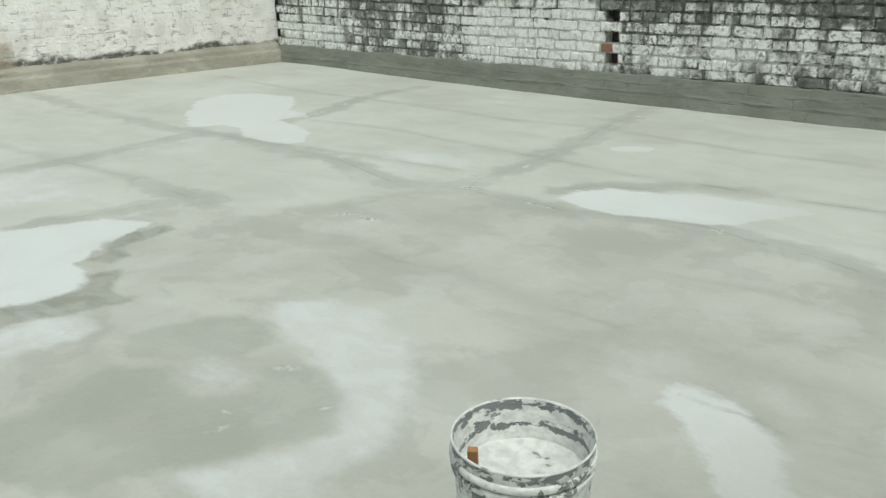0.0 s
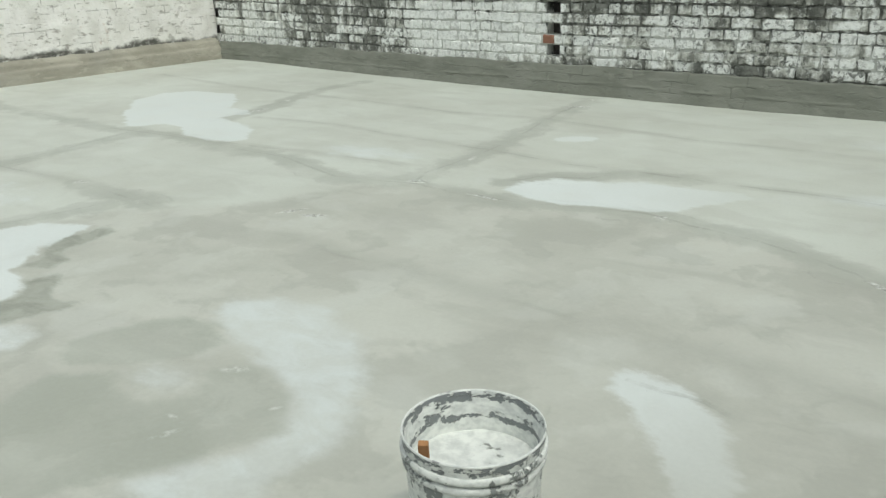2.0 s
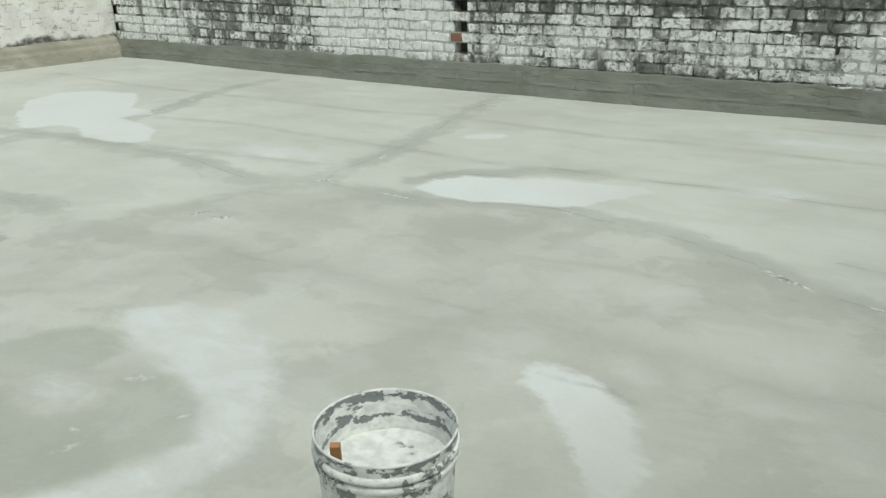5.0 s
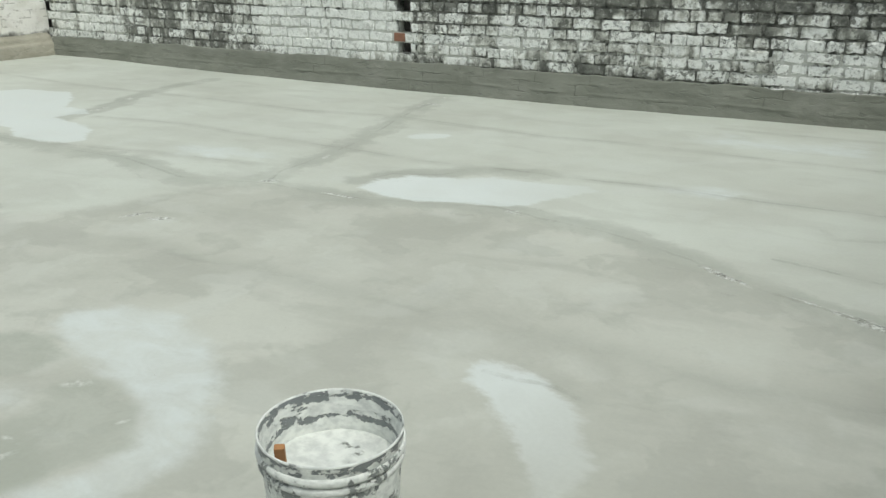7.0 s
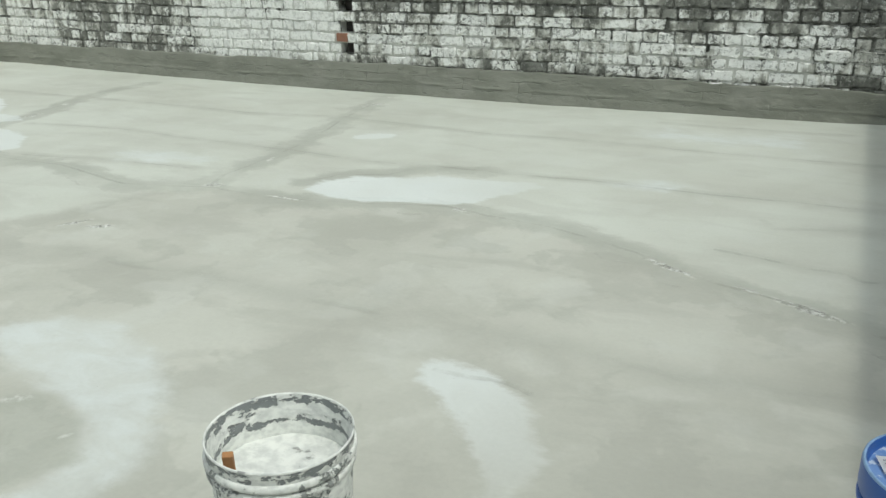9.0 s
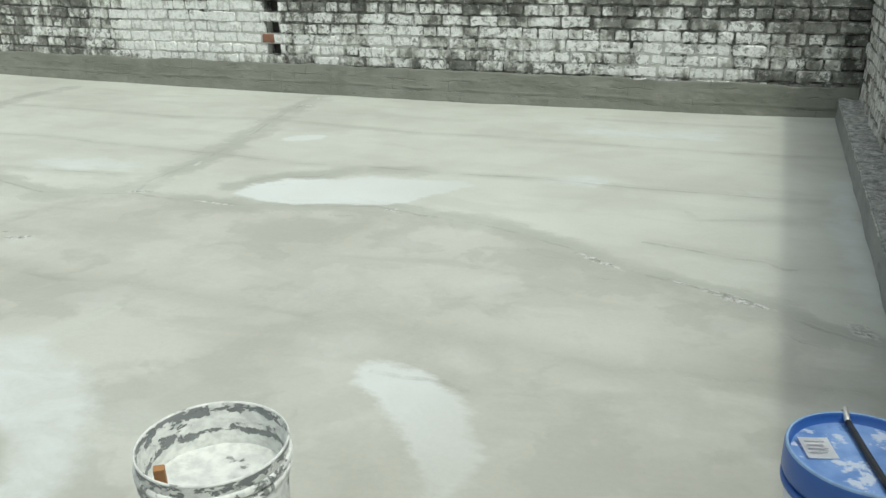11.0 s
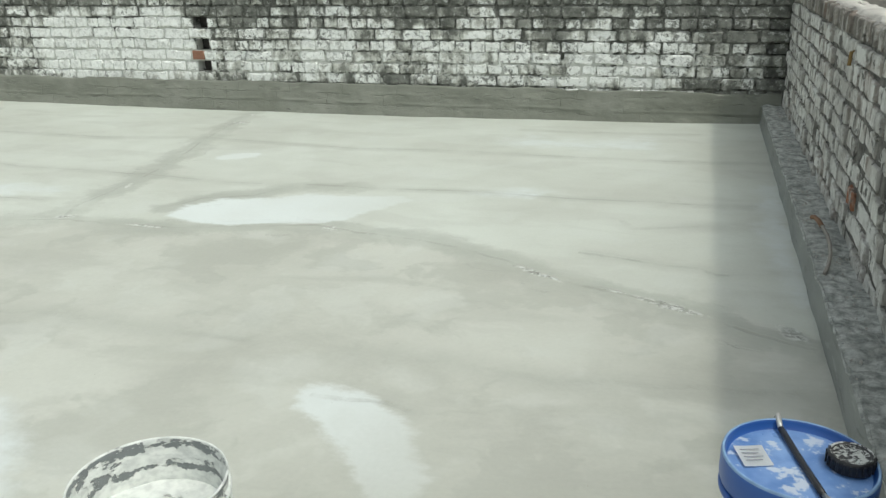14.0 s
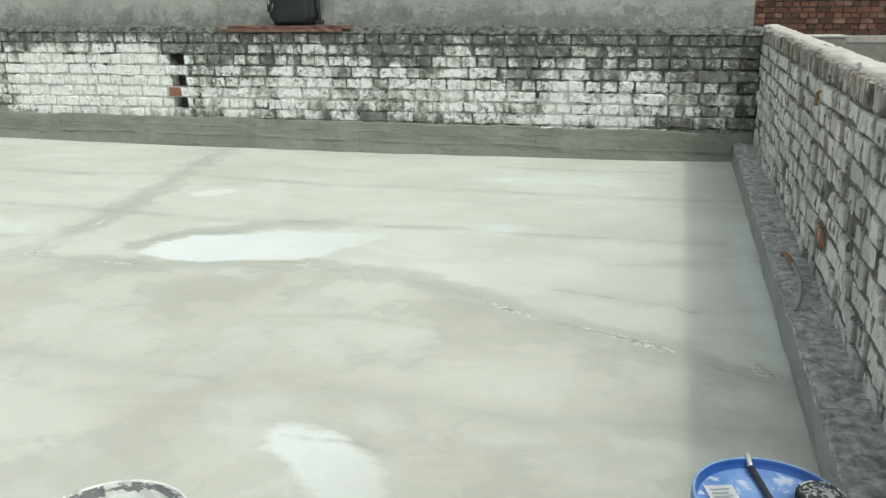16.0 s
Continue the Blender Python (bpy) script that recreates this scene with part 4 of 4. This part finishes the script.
# ---- east wall and its ledge ----
east = tagged(part("wall_east", slab((EAST + 0.009, SOUTH, -0.2), (EAST + 0.15, NORTH + 0.42, EAST_TOP - 0.012)), M_EAST_MORTAR),
              "weathered brick parapet with streaks of old lime wash", "wall", kind="structure")
EDGE_H = 0.087


def east_row(parent, k, y0, y1, out=None):
    if k < 0:
        z, length, meshes = EAST_TOP - EDGE_H / 2, 0.083, E_EDGE
    else:
        z = EAST_TOP - EDGE_H - (k + 0.5) * 0.0833
        length, meshes = (0.1205, E_HEADERS) if k % 2 else (0.24, E_STRETCHERS)
    y = y0 + (0.06 if k % 4 == 2 else 0.0)
    while y < y1 - 0.04:
        b = min(y + length, y1)
        args = (EAST + rng.uniform(-0.009, 0.009), (y + b) / 2, z + rng.uniform(-0.004, 0.004))
        if k == 6 and abs(args[1] - 3.2) < 0.121:
            lay(E_ORANGE, parent, EAST - 0.005, args[1], z, radians(-90))
        else:
            lay(rng.choice(meshes), parent, *args, radians(-90) + rng.uniform(-0.04, 0.04), (b - y) / length * rng.uniform(0.92, 1.0), rng.uniform(0.9, 1.05), rng.uniform(-0.035, 0.035))
        y = b


for k in range(-1, 9):
    east_row(east, k, 1.75, NORTH + (0.42 if k < 2 else 0.0))


def coping_place(u, v):
    y = SOUTH + (NORTH + 0.42 - SOUTH) * u
    f = abs(v - 0.5) * 2
    x = EAST + 0.02 + 0.135 * v + 0.016 * wavy(0, y, v, 7) + 0.009 * wavy(0, y, v, 26)
    return (x, y, EAST_TOP - 0.012 + 0.026 * (1 - f ** 5) + 0.008 * wavy(x, y, 0, 11) * (1 - f ** 3))


tagged(part("wall_east_coping", sheet(420, 12, coping_place), M_COPING, smooth=True), "pale ragged cement coping on the parapet", "wall top", kind="structure")


def ledge_place(u, v):
    y = SOUTH + (NORTH - 0.03 - SOUTH) * u
    x = LEDGE + (EAST + 0.02 - LEDGE) * v
    z = LEDGE_TOP + 0.012 * wavy(x, y, 0, 8) + 0.012 * wavy(x * 0.6, y, 1, 26) - (0.006 if v < 0.02 else 0)
    return (x + (0.008 * wavy(0, y, 0, 6) + 0.004 * wavy(0, y, 5, 25)) * (1 - v), y, z)


ledge = tagged(part("ledge", sheet(700, 12, ledge_place), M_LEDGE_TOP), "rough dark cement ledge along the parapet foot", "ledge", kind="structure")


def ledge_face_place(u, v):
    y = SOUTH + (NORTH - 0.03 - SOUTH) * u
    f = max(0, v - 0.6) / 0.4
    return (LEDGE + 0.006 - 0.008 * v - 0.018 * f * f + 0.006 * wavy(0, y, v, 3) + (0.008 * wavy(0, y, 0, 6) + 0.004 * wavy(0, y, 5, 25)) * (1 - v), y,
            (LEDGE_TOP + 0.002) * (1 - v) - 0.05 * v)


tagged(part("ledge_face", sheet(400, 14, ledge_face_place), M_LEDGE_FACE, smooth=True), "smooth grey cement face of the ledge", "ledge", kind="structure")

# ---- neighbouring buildings ----
def grey_place(u, v):
    x, z = -15 + 15.085 * u, -0.3 + 3.3 * v
    return (x, NORTH + 0.27 + 0.012 * wavy(x, 0, z, 2.2) + 0.005 * wavy(x, 1, z, 9), z)


neighbour = thing("neighbour_house", (-7, NORTH + 0.6, -3.6), "neighbouring house with a blank grey cement-plastered wall", "house")
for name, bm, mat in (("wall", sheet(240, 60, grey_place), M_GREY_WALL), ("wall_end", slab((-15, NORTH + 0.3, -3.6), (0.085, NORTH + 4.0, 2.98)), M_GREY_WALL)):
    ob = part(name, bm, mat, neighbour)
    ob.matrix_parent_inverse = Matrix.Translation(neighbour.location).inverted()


def far_house(y, x0, x1, z0, z1):
    """A red brick house front; its bricks are one joined part."""
    house = thing("brick_house", ((x0 + x1) / 2, y + 1, -3.6), "unplastered red brick house behind the roof", "house")
    inv = Matrix.Translation(house.location).inverted()
    verts, faces = [], []
    r = random.Random(3)
    k, z = 0, z0
    while z < z1:
        length = 0.1205 if k % 2 else 0.19
        x = x0 - (0.06 if k % 4 == 0 else 0)
        while x < x1:
            g = r.uniform(0.005, 0.011)
            f = y - r.uniform(0.0, 0.02)
            i = len(verts)
            a, b, c, d = x + g, x + length - g, z + g, z + 0.083 - g
            verts += [(a, f, c), (b, f, c), (b, f, d), (a, f, d), (a, y + 0.03, c), (b, y + 0.03, c), (b, y + 0.03, d), (a, y + 0.03, d)]
            faces += [(i, i + 1, i + 2, i + 3), (i, i + 4, i + 5, i + 1), (i + 3, i + 2, i + 6, i + 7), (i, i + 3, i + 7, i + 4), (i + 1, i + 5, i + 6, i + 2)]
            x += length
        z += 0.083
        k += 1
    me = bpy.data.meshes.new("bricks")
    me.from_pydata(verts, [], faces)
    me.materials.append(M_RED)
    ob = new("bricks", me)
    tagged(ob, kind="stuff")
    for o in (ob, part("wall", slab((x0, y + 0.012, -3.6), (x1, y + 3, z1)), M_EAST_MORTAR),
              part("plinth_band", slab((x0, y - 0.04, z0 - 0.11), (x1, y + 0.011, z0 - 0.004), 0.008), M_COPING, label="pale cement band"),
              part("plinth", slab((x0, y - 0.03, -3.6), (x1, y + 0.011, z0 - 0.112)), M_GREY_BLOCK, label="grey cement plinth")):
        o.parent = house
        o.matrix_parent_inverse = inv


far_house(14.0, -0.5, 8.0, 0.51, 3.4)
pier = thing("parapet_pier", (0.82, 8.1, -3.6), "short grey cement parapet end of the next roof", "parapet")
bm = slab((-0.16, -0.1, 0), (0.16, 0.12, 4.37), 0.012)
part("body", bm, M_GREY_BLOCK, pier)
part("cap", slab((-0.165, -0.105, 4.372), (0.165, 0.125, 4.392), 0.006), M_COPING, pier, "pale cement cap")
next_wall = thing("next_parapet", (1.6, 7.2, -3.6), "low grey parapet of the neighbouring roof", "parapet")
part("body", slab((-0.55, -0.1, 0), (3.0, 0.12, 4.1), 0.01), M_GREY_BLOCK, next_wall)

# ---- board and backpack on the north wall ----
board = thing("board", (-3.5, NORTH + 0.1, 0.94), "weathered red-brown wooden boards lying on the parapet", "board")
for i, (x0, x1, y0, y1, z0, z1) in enumerate(((-0.56, 0.5, -0.14, -0.03, -0.036, -0.012), (-0.5, 0.56, -0.11, 0.0, -0.01, 0.012), (-0.54, 0.53, 0.005, 0.13, -0.03, 0.0))):
    rb = random.Random(i)

    def board_bm():
        b2 = slab((x0, y0, z0), (x1, y1, z1))
        bmesh.ops.subdivide_edges(b2, edges=[e for e in b2.edges if abs(e.verts[0].co.x - e.verts[1].co.x) > 0.5], cuts=22)
        for v in b2.verts:
            v.co += Vector((rb.uniform(-0.012, 0.012), rb.uniform(-0.006, 0.006), rb.uniform(-0.004, 0.004)))
        return b2

    part("plank", board_bm(), M_WOOD, board)


def pillow(w, d, h, power=4.5, n=28, m=20, sag=0.0):
    """A stuffed, rounded box standing on its base."""
    bm = bmesh.new()
    rings = []
    for j in range(m + 1):
        t = j / m
        z = h * t
        e = (1 - abs(2 * t - 1) ** 6) ** 0.25 if 0 < t < 1 else 0.8
        ring = []
        for i in range(n):
            a = 2 * math.pi * i / n
            c, s = math.cos(a), math.sin(a)
            r = (abs(c) ** power + abs(s) ** power) ** (-1 / power)
            bulge = 1 + sag * (1 - t) ** 2
            x, y = w / 2 * r * c * e * bulge * (1 - 0.16 * t), d / 2 * r * s * e * bulge
            ring.append(bm.verts.new((x + 0.006 * wavy(x, y, z, 11), y + 0.008 * wavy(x, y, z, 9), z)))
        rings.append(ring)
    for a, b in zip(rings, rings[1:]):
        for i in range(n):
            bm.faces.new((a[i], a[(i + 1) % n], b[(i + 1) % n], b[i]))
    bm.faces.new(rings[0])
    bm.faces.new(rings[-1])
    return bm


bag = thing("backpack", (-3.45, NORTH + 0.105, 0.956), "black cloth backpack standing on the boards", "backpack")
part("body", pillow(0.42, 0.17, 0.5, sag=0.06), M_BAG, bag, smooth=True)
pocket = part("front_pocket", pillow(0.3, 0.07, 0.27, sag=0.08), M_BAG, bag, smooth=True)
pocket.location = (0.01, -0.075, 0.02)
part("zip", tube([(-0.13 + 0.26 * i / 10, -0.113 + 0.02 * abs(i - 5) / 5, 0.24 + 0.02 * math.sin(math.pi * i / 10)) for i in range(11)], 0.003), M_BAG_STRAP, bag)
part("side_strap", tube([(0.19, -0.05, 0.36), (0.212, -0.06, 0.24), (0.224, -0.05, 0.12), (0.235, -0.04, 0.03)], 0.011), M_BAG_STRAP, bag)
part("strap_end", slab((0.2, -0.075, 0.005), (0.262, -0.03, 0.035), 0.006), M_BAG_STRAP, bag)
part("side_strap", tube([(-0.19, -0.05, 0.38), (-0.205, -0.06, 0.25), (-0.21, -0.06, 0.1)], 0.009), M_BAG_STRAP, bag)
part("grab_loop", tube([(-0.05, 0.02, 0.49), (-0.04, 0.0, 0.53), (0.04, 0.0, 0.53), (0.05, 0.02, 0.49)], 0.009), M_BAG_STRAP, bag)
part("emblem", tube([(-0.165, -0.096, 0.115), (-0.15, -0.1, 0.135), (-0.158, -0.098, 0.145), (-0.14, -0.102, 0.165)], 0.0035), M_ZIP, bag, "small pale emblem")
part("piping", tube([(-0.2, -0.07, 0.16), (-0.196, -0.075, 0.24), (-0.186, -0.075, 0.32)], 0.005), M_ZIP, bag, "pale reflective piping")

# ---- rod on the ledge, chip on the wall ----
rod = thing("bent_rod", (0.06, 3.03, LEDGE_TOP + 0.012), "bent rusty metal rod lying on the ledge", "rod")
part("shank", tube([(-0.036, -0.29, 0.002), (-0.017, -0.22, 0.006), (0.004, -0.1, 0.01), (0.014, 0.0, 0.012), (0.016, 0.1, 0.014), (0.008, 0.2, 0.018)], 0.0068), M_ROD, rod, smooth=True)
part("hook_end", tube([(0.008, 0.2, 0.018), (0.0, 0.245, 0.026), (-0.012, 0.28, 0.03), (-0.022, 0.29, 0.026)], 0.0095), M_RUST, rod, "rust-brown hooked end", smooth=True)
chip = thing("ochre_peg", (EAST - 0.01, 3.47, 0.775), "ochre wooden peg stuck in the brick wall", "peg")
part("peg", tube([(0.02, 0.0, 0.034), (-0.004, 0.005, 0.015), (-0.008, -0.008, -0.034)], 0.0075, 7), M_OCHRE, chip)

# ---- paint bucket ----
bucket = thing("paint_bucket", (-1.29, 0.853, 0.0), "open paint bucket smeared with white paint on the floor", "bucket")
part("body", lathe([(0.0, 0.003), (0.11, 0.003), (0.114, 0.008), (0.1285, 0.268), (0.129, 0.29), (0.1275, 0.29), (0.1246, 0.262), (0.1105, 0.012), (0.0, 0.012)], 96), M_BUCKET, bucket, smooth=True)
part("lower_ring", lathe([(0.1285, 0.281), (0.1342, 0.282), (0.136, 0.285), (0.136, 0.291), (0.1342, 0.295), (0.1305, 0.296), (0.128, 0.296), (0.128, 0.281)], 96), M_BUCKET, bucket, smooth=True)
part("upper_ring", lathe([(0.13, 0.301), (0.1362, 0.302), (0.1382, 0.3055), (0.1382, 0.312), (0.136, 0.316), (0.1332, 0.317), (0.131, 0.317)], 96), M_BUCKET, bucket, smooth=True)
part("rim", lathe([(0.128, 0.287), (0.1295, 0.3), (0.1325, 0.308), (0.1338, 0.333), (0.1348, 0.338), (0.1342, 0.341), (0.1328, 0.342), (0.1312, 0.34), (0.1298, 0.333), (0.1262, 0.3), (0.124, 0.262), (0.1215, 0.22)], 128), M_BUCKET_IN, bucket, "paint-splashed inner rim", smooth=True)
part("lip", lathe([(0.1345, 0.3375), (0.1353, 0.3395), (0.1347, 0.3418), (0.1332, 0.343), (0.1316, 0.342), (0.131, 0.3395)], 128), M_LIP, bucket, "paint-caked rim edge", smooth=True)
paint = part("paint", sheet(40, 40, lambda u, v: (lambda a, b: (0.1245 * a * math.sqrt(1 - b * b / 2), 0.1245 * b * math.sqrt(1 - a * a / 2), 0.256 + 0.003 * wavy(a, b, 0, 2.5) + 0.0015 * wavy(a, b, 3, 8)))(2 * u - 1, 2 * v - 1)), M_PAINT, bucket, "thick white paint", smooth=True)
stick = thing("wooden_stick", (-1.336, 0.764, 0.321), "short brown wooden stirring stick standing in the paint bucket", "stick")
sb = slab((-0.0095, -0.007, -0.085), (0.0095, 0.007, 0.013), 0.002)
bmesh.ops.transform(sb, matrix=Matrix.Rotation(radians(35), 4, "Z") @ Matrix.Rotation(radians(12), 4, "X"), verts=sb.verts)
part("shaft", sb, M_STICK, stick)

# ---- blue bucket with spouted lid ----
drum = thing("blue_bucket", (-0.215, 1.218, 0.0), "closed blue plastic bucket with a spouted lid on the floor", "bucket")
part("body", lathe([(0.0, 0.003), (0.104, 0.003), (0.108, 0.008), (0.122, 0.285), (0.122, 0.3), (0.0, 0.3)], 80), M_BLUE, drum, smooth=True)
part("wrap_label", lathe([(0.1102, 0.03), (0.111, 0.03), (0.1215, 0.262), (0.1207, 0.262)], 80), M_WHITE_PL, drum, "white printed sleeve", smooth=True)
for a0, z0, z1, width in ((200, 0.16, 0.24, 40), (260, 0.08, 0.2, 30), (310, 0.17, 0.25, 36)):
    n = 12
    part("print", sheet(n, 2, lambda u, v: (lambda z, a: ((0.1103 + 0.0105 * (z - 0.03) / 0.232 + 0.0012) * math.cos(a), (0.1103 + 0.0105 * (z - 0.03) / 0.232 + 0.0012) * math.sin(a), z))(z0 + (z1 - z0) * v, radians(a0 + width * u))), M_TEAL, drum, "teal printed panel")
part("lid_rim", lathe([(0.122, 0.282), (0.129, 0.284), (0.131, 0.29), (0.131, 0.332), (0.1295, 0.338), (0.127, 0.34), (0.1245, 0.338), (0.1235, 0.333), (0.122, 0.324), (0.119, 0.321)], 96), M_BLUE, drum, smooth=True)
part("lid", lathe([(0.1205, 0.321), (0.1, 0.3205), (0.06, 0.322), (0.0, 0.3225)], 80), M_LID, drum, "stained blue lid panel", smooth=True)
part("skirt_ring", lathe([(0.123, 0.262), (0.13, 0.264), (0.131, 0.27), (0.128, 0.275), (0.123, 0.275)], 80), M_BLUE, drum, smooth=True)
spout = part("spout", lathe([(0.03, 0.309), (0.03, 0.325), (0.0385, 0.325), (0.0385, 0.347), (0.036, 0.35), (0.031, 0.35), (0.029, 0.345), (0.02, 0.344), (0.012, 0.347), (0.0, 0.347)], 40), M_BLACK, drum, "black screw cap", smooth=True)
spout.location = (0.085, 0.018, 0)
for i in range(22):
    a = 2 * math.pi * i / 22
    part("cap_rib", slab((0.085 + 0.039 * math.cos(a) - 0.002, 0.018 + 0.039 * math.sin(a) - 0.002, 0.327), (0.085 + 0.039 * math.cos(a) + 0.002, 0.018 + 0.039 * math.sin(a) + 0.002, 0.346)), M_BLACK, spout).matrix_parent_inverse = Matrix.Translation((0.085, 0.018, 0)).inverted()
part("cap_smear", lathe([(0.0, 0.3485), (0.012, 0.3495), (0.0225, 0.3465), (0.029, 0.3468), (0.0335, 0.3512), (0.036, 0.3508)], 32), M_SMEAR, spout, "dried white smear on the cap", smooth=True)
part("handle", tube([(-0.022, 0.105, 0.33), (-0.012, 0.07, 0.328), (0.005, 0.0, 0.3285), (0.022, -0.06, 0.328), (0.03, -0.09, 0.328)], 0.006), M_BLACK, drum, "black plastic carrying grip", smooth=True)
part("handle_wire", tube([(-0.026, 0.133, 0.3), (-0.028, 0.136, 0.335), (-0.027, 0.128, 0.345), (-0.024, 0.115, 0.333), (-0.022, 0.104, 0.33)], 0.0055), M_STEEL, drum, "grey wire end of the handle", smooth=True)
part("handle_wire", tube([(0.03, -0.088, 0.328), (0.036, -0.11, 0.335), (0.042, -0.125, 0.343), (0.045, -0.13, 0.33), (0.045, -0.13, 0.3)], 0.004), M_STEEL, drum, "grey wire end of the handle", smooth=True)
part("rim_edge", lathe([(0.1302, 0.3355), (0.1297, 0.3385), (0.127, 0.3406), (0.1246, 0.3388)], 96), M_RIM_EDGE, drum, "scuffed pale rim edge", smooth=True)
note = thing("paper_slip", (-0.29, 1.222, 0.3235), "white printed paper slip lying on the blue lid", "paper")
pb = sheet(8, 8, lambda u, v: (-0.026 + 0.052 * u, -0.03 + 0.06 * v, 0.001 + 0.004 * (u - 0.5) ** 2 + 0.003 * v * v))
ex = bmesh.ops.solidify(pb, geom=pb.faces[:], thickness=0.0004)
sheet_ob = part("sheet", pb, M_PAPER, note)
for i in range(4):
    part("text_bar", slab((-0.018, 0.016 - 0.011 * i, 0.0045), (0.016 - 0.005 * (i % 2), 0.019 - 0.011 * i, 0.0049)), M_INK, note)
note.rotation_euler = (0, 0, radians(18))



# ---- crumbs of cement on the ledge ----
def crumbs(seed, count):
    """Small loose lumps scattered along the ledge, joined."""
    r = random.Random(seed)
    bm = bmesh.new()
    for _ in range(count):
        y, x = r.uniform(1.6, 5.9), r.uniform(0.015, 0.12)
        size = r.uniform(0.002, 0.0055)
        m = Matrix.LocRotScale((x, y, LEDGE_TOP + size * 0.4), Euler((r.uniform(0, 3), r.uniform(0, 3), r.uniform(0, 3))), (size * r.uniform(0.7, 1.8), size, size * 0.7))
        bmesh.ops.create_icosphere(bm, subdivisions=1, radius=1.0, matrix=m)
    return bm


tagged(part("crumbs", crumbs(8, 240), M_COPING), "pale crumbs of loose cement scattered on the ledge", "rubble", kind="stuff")
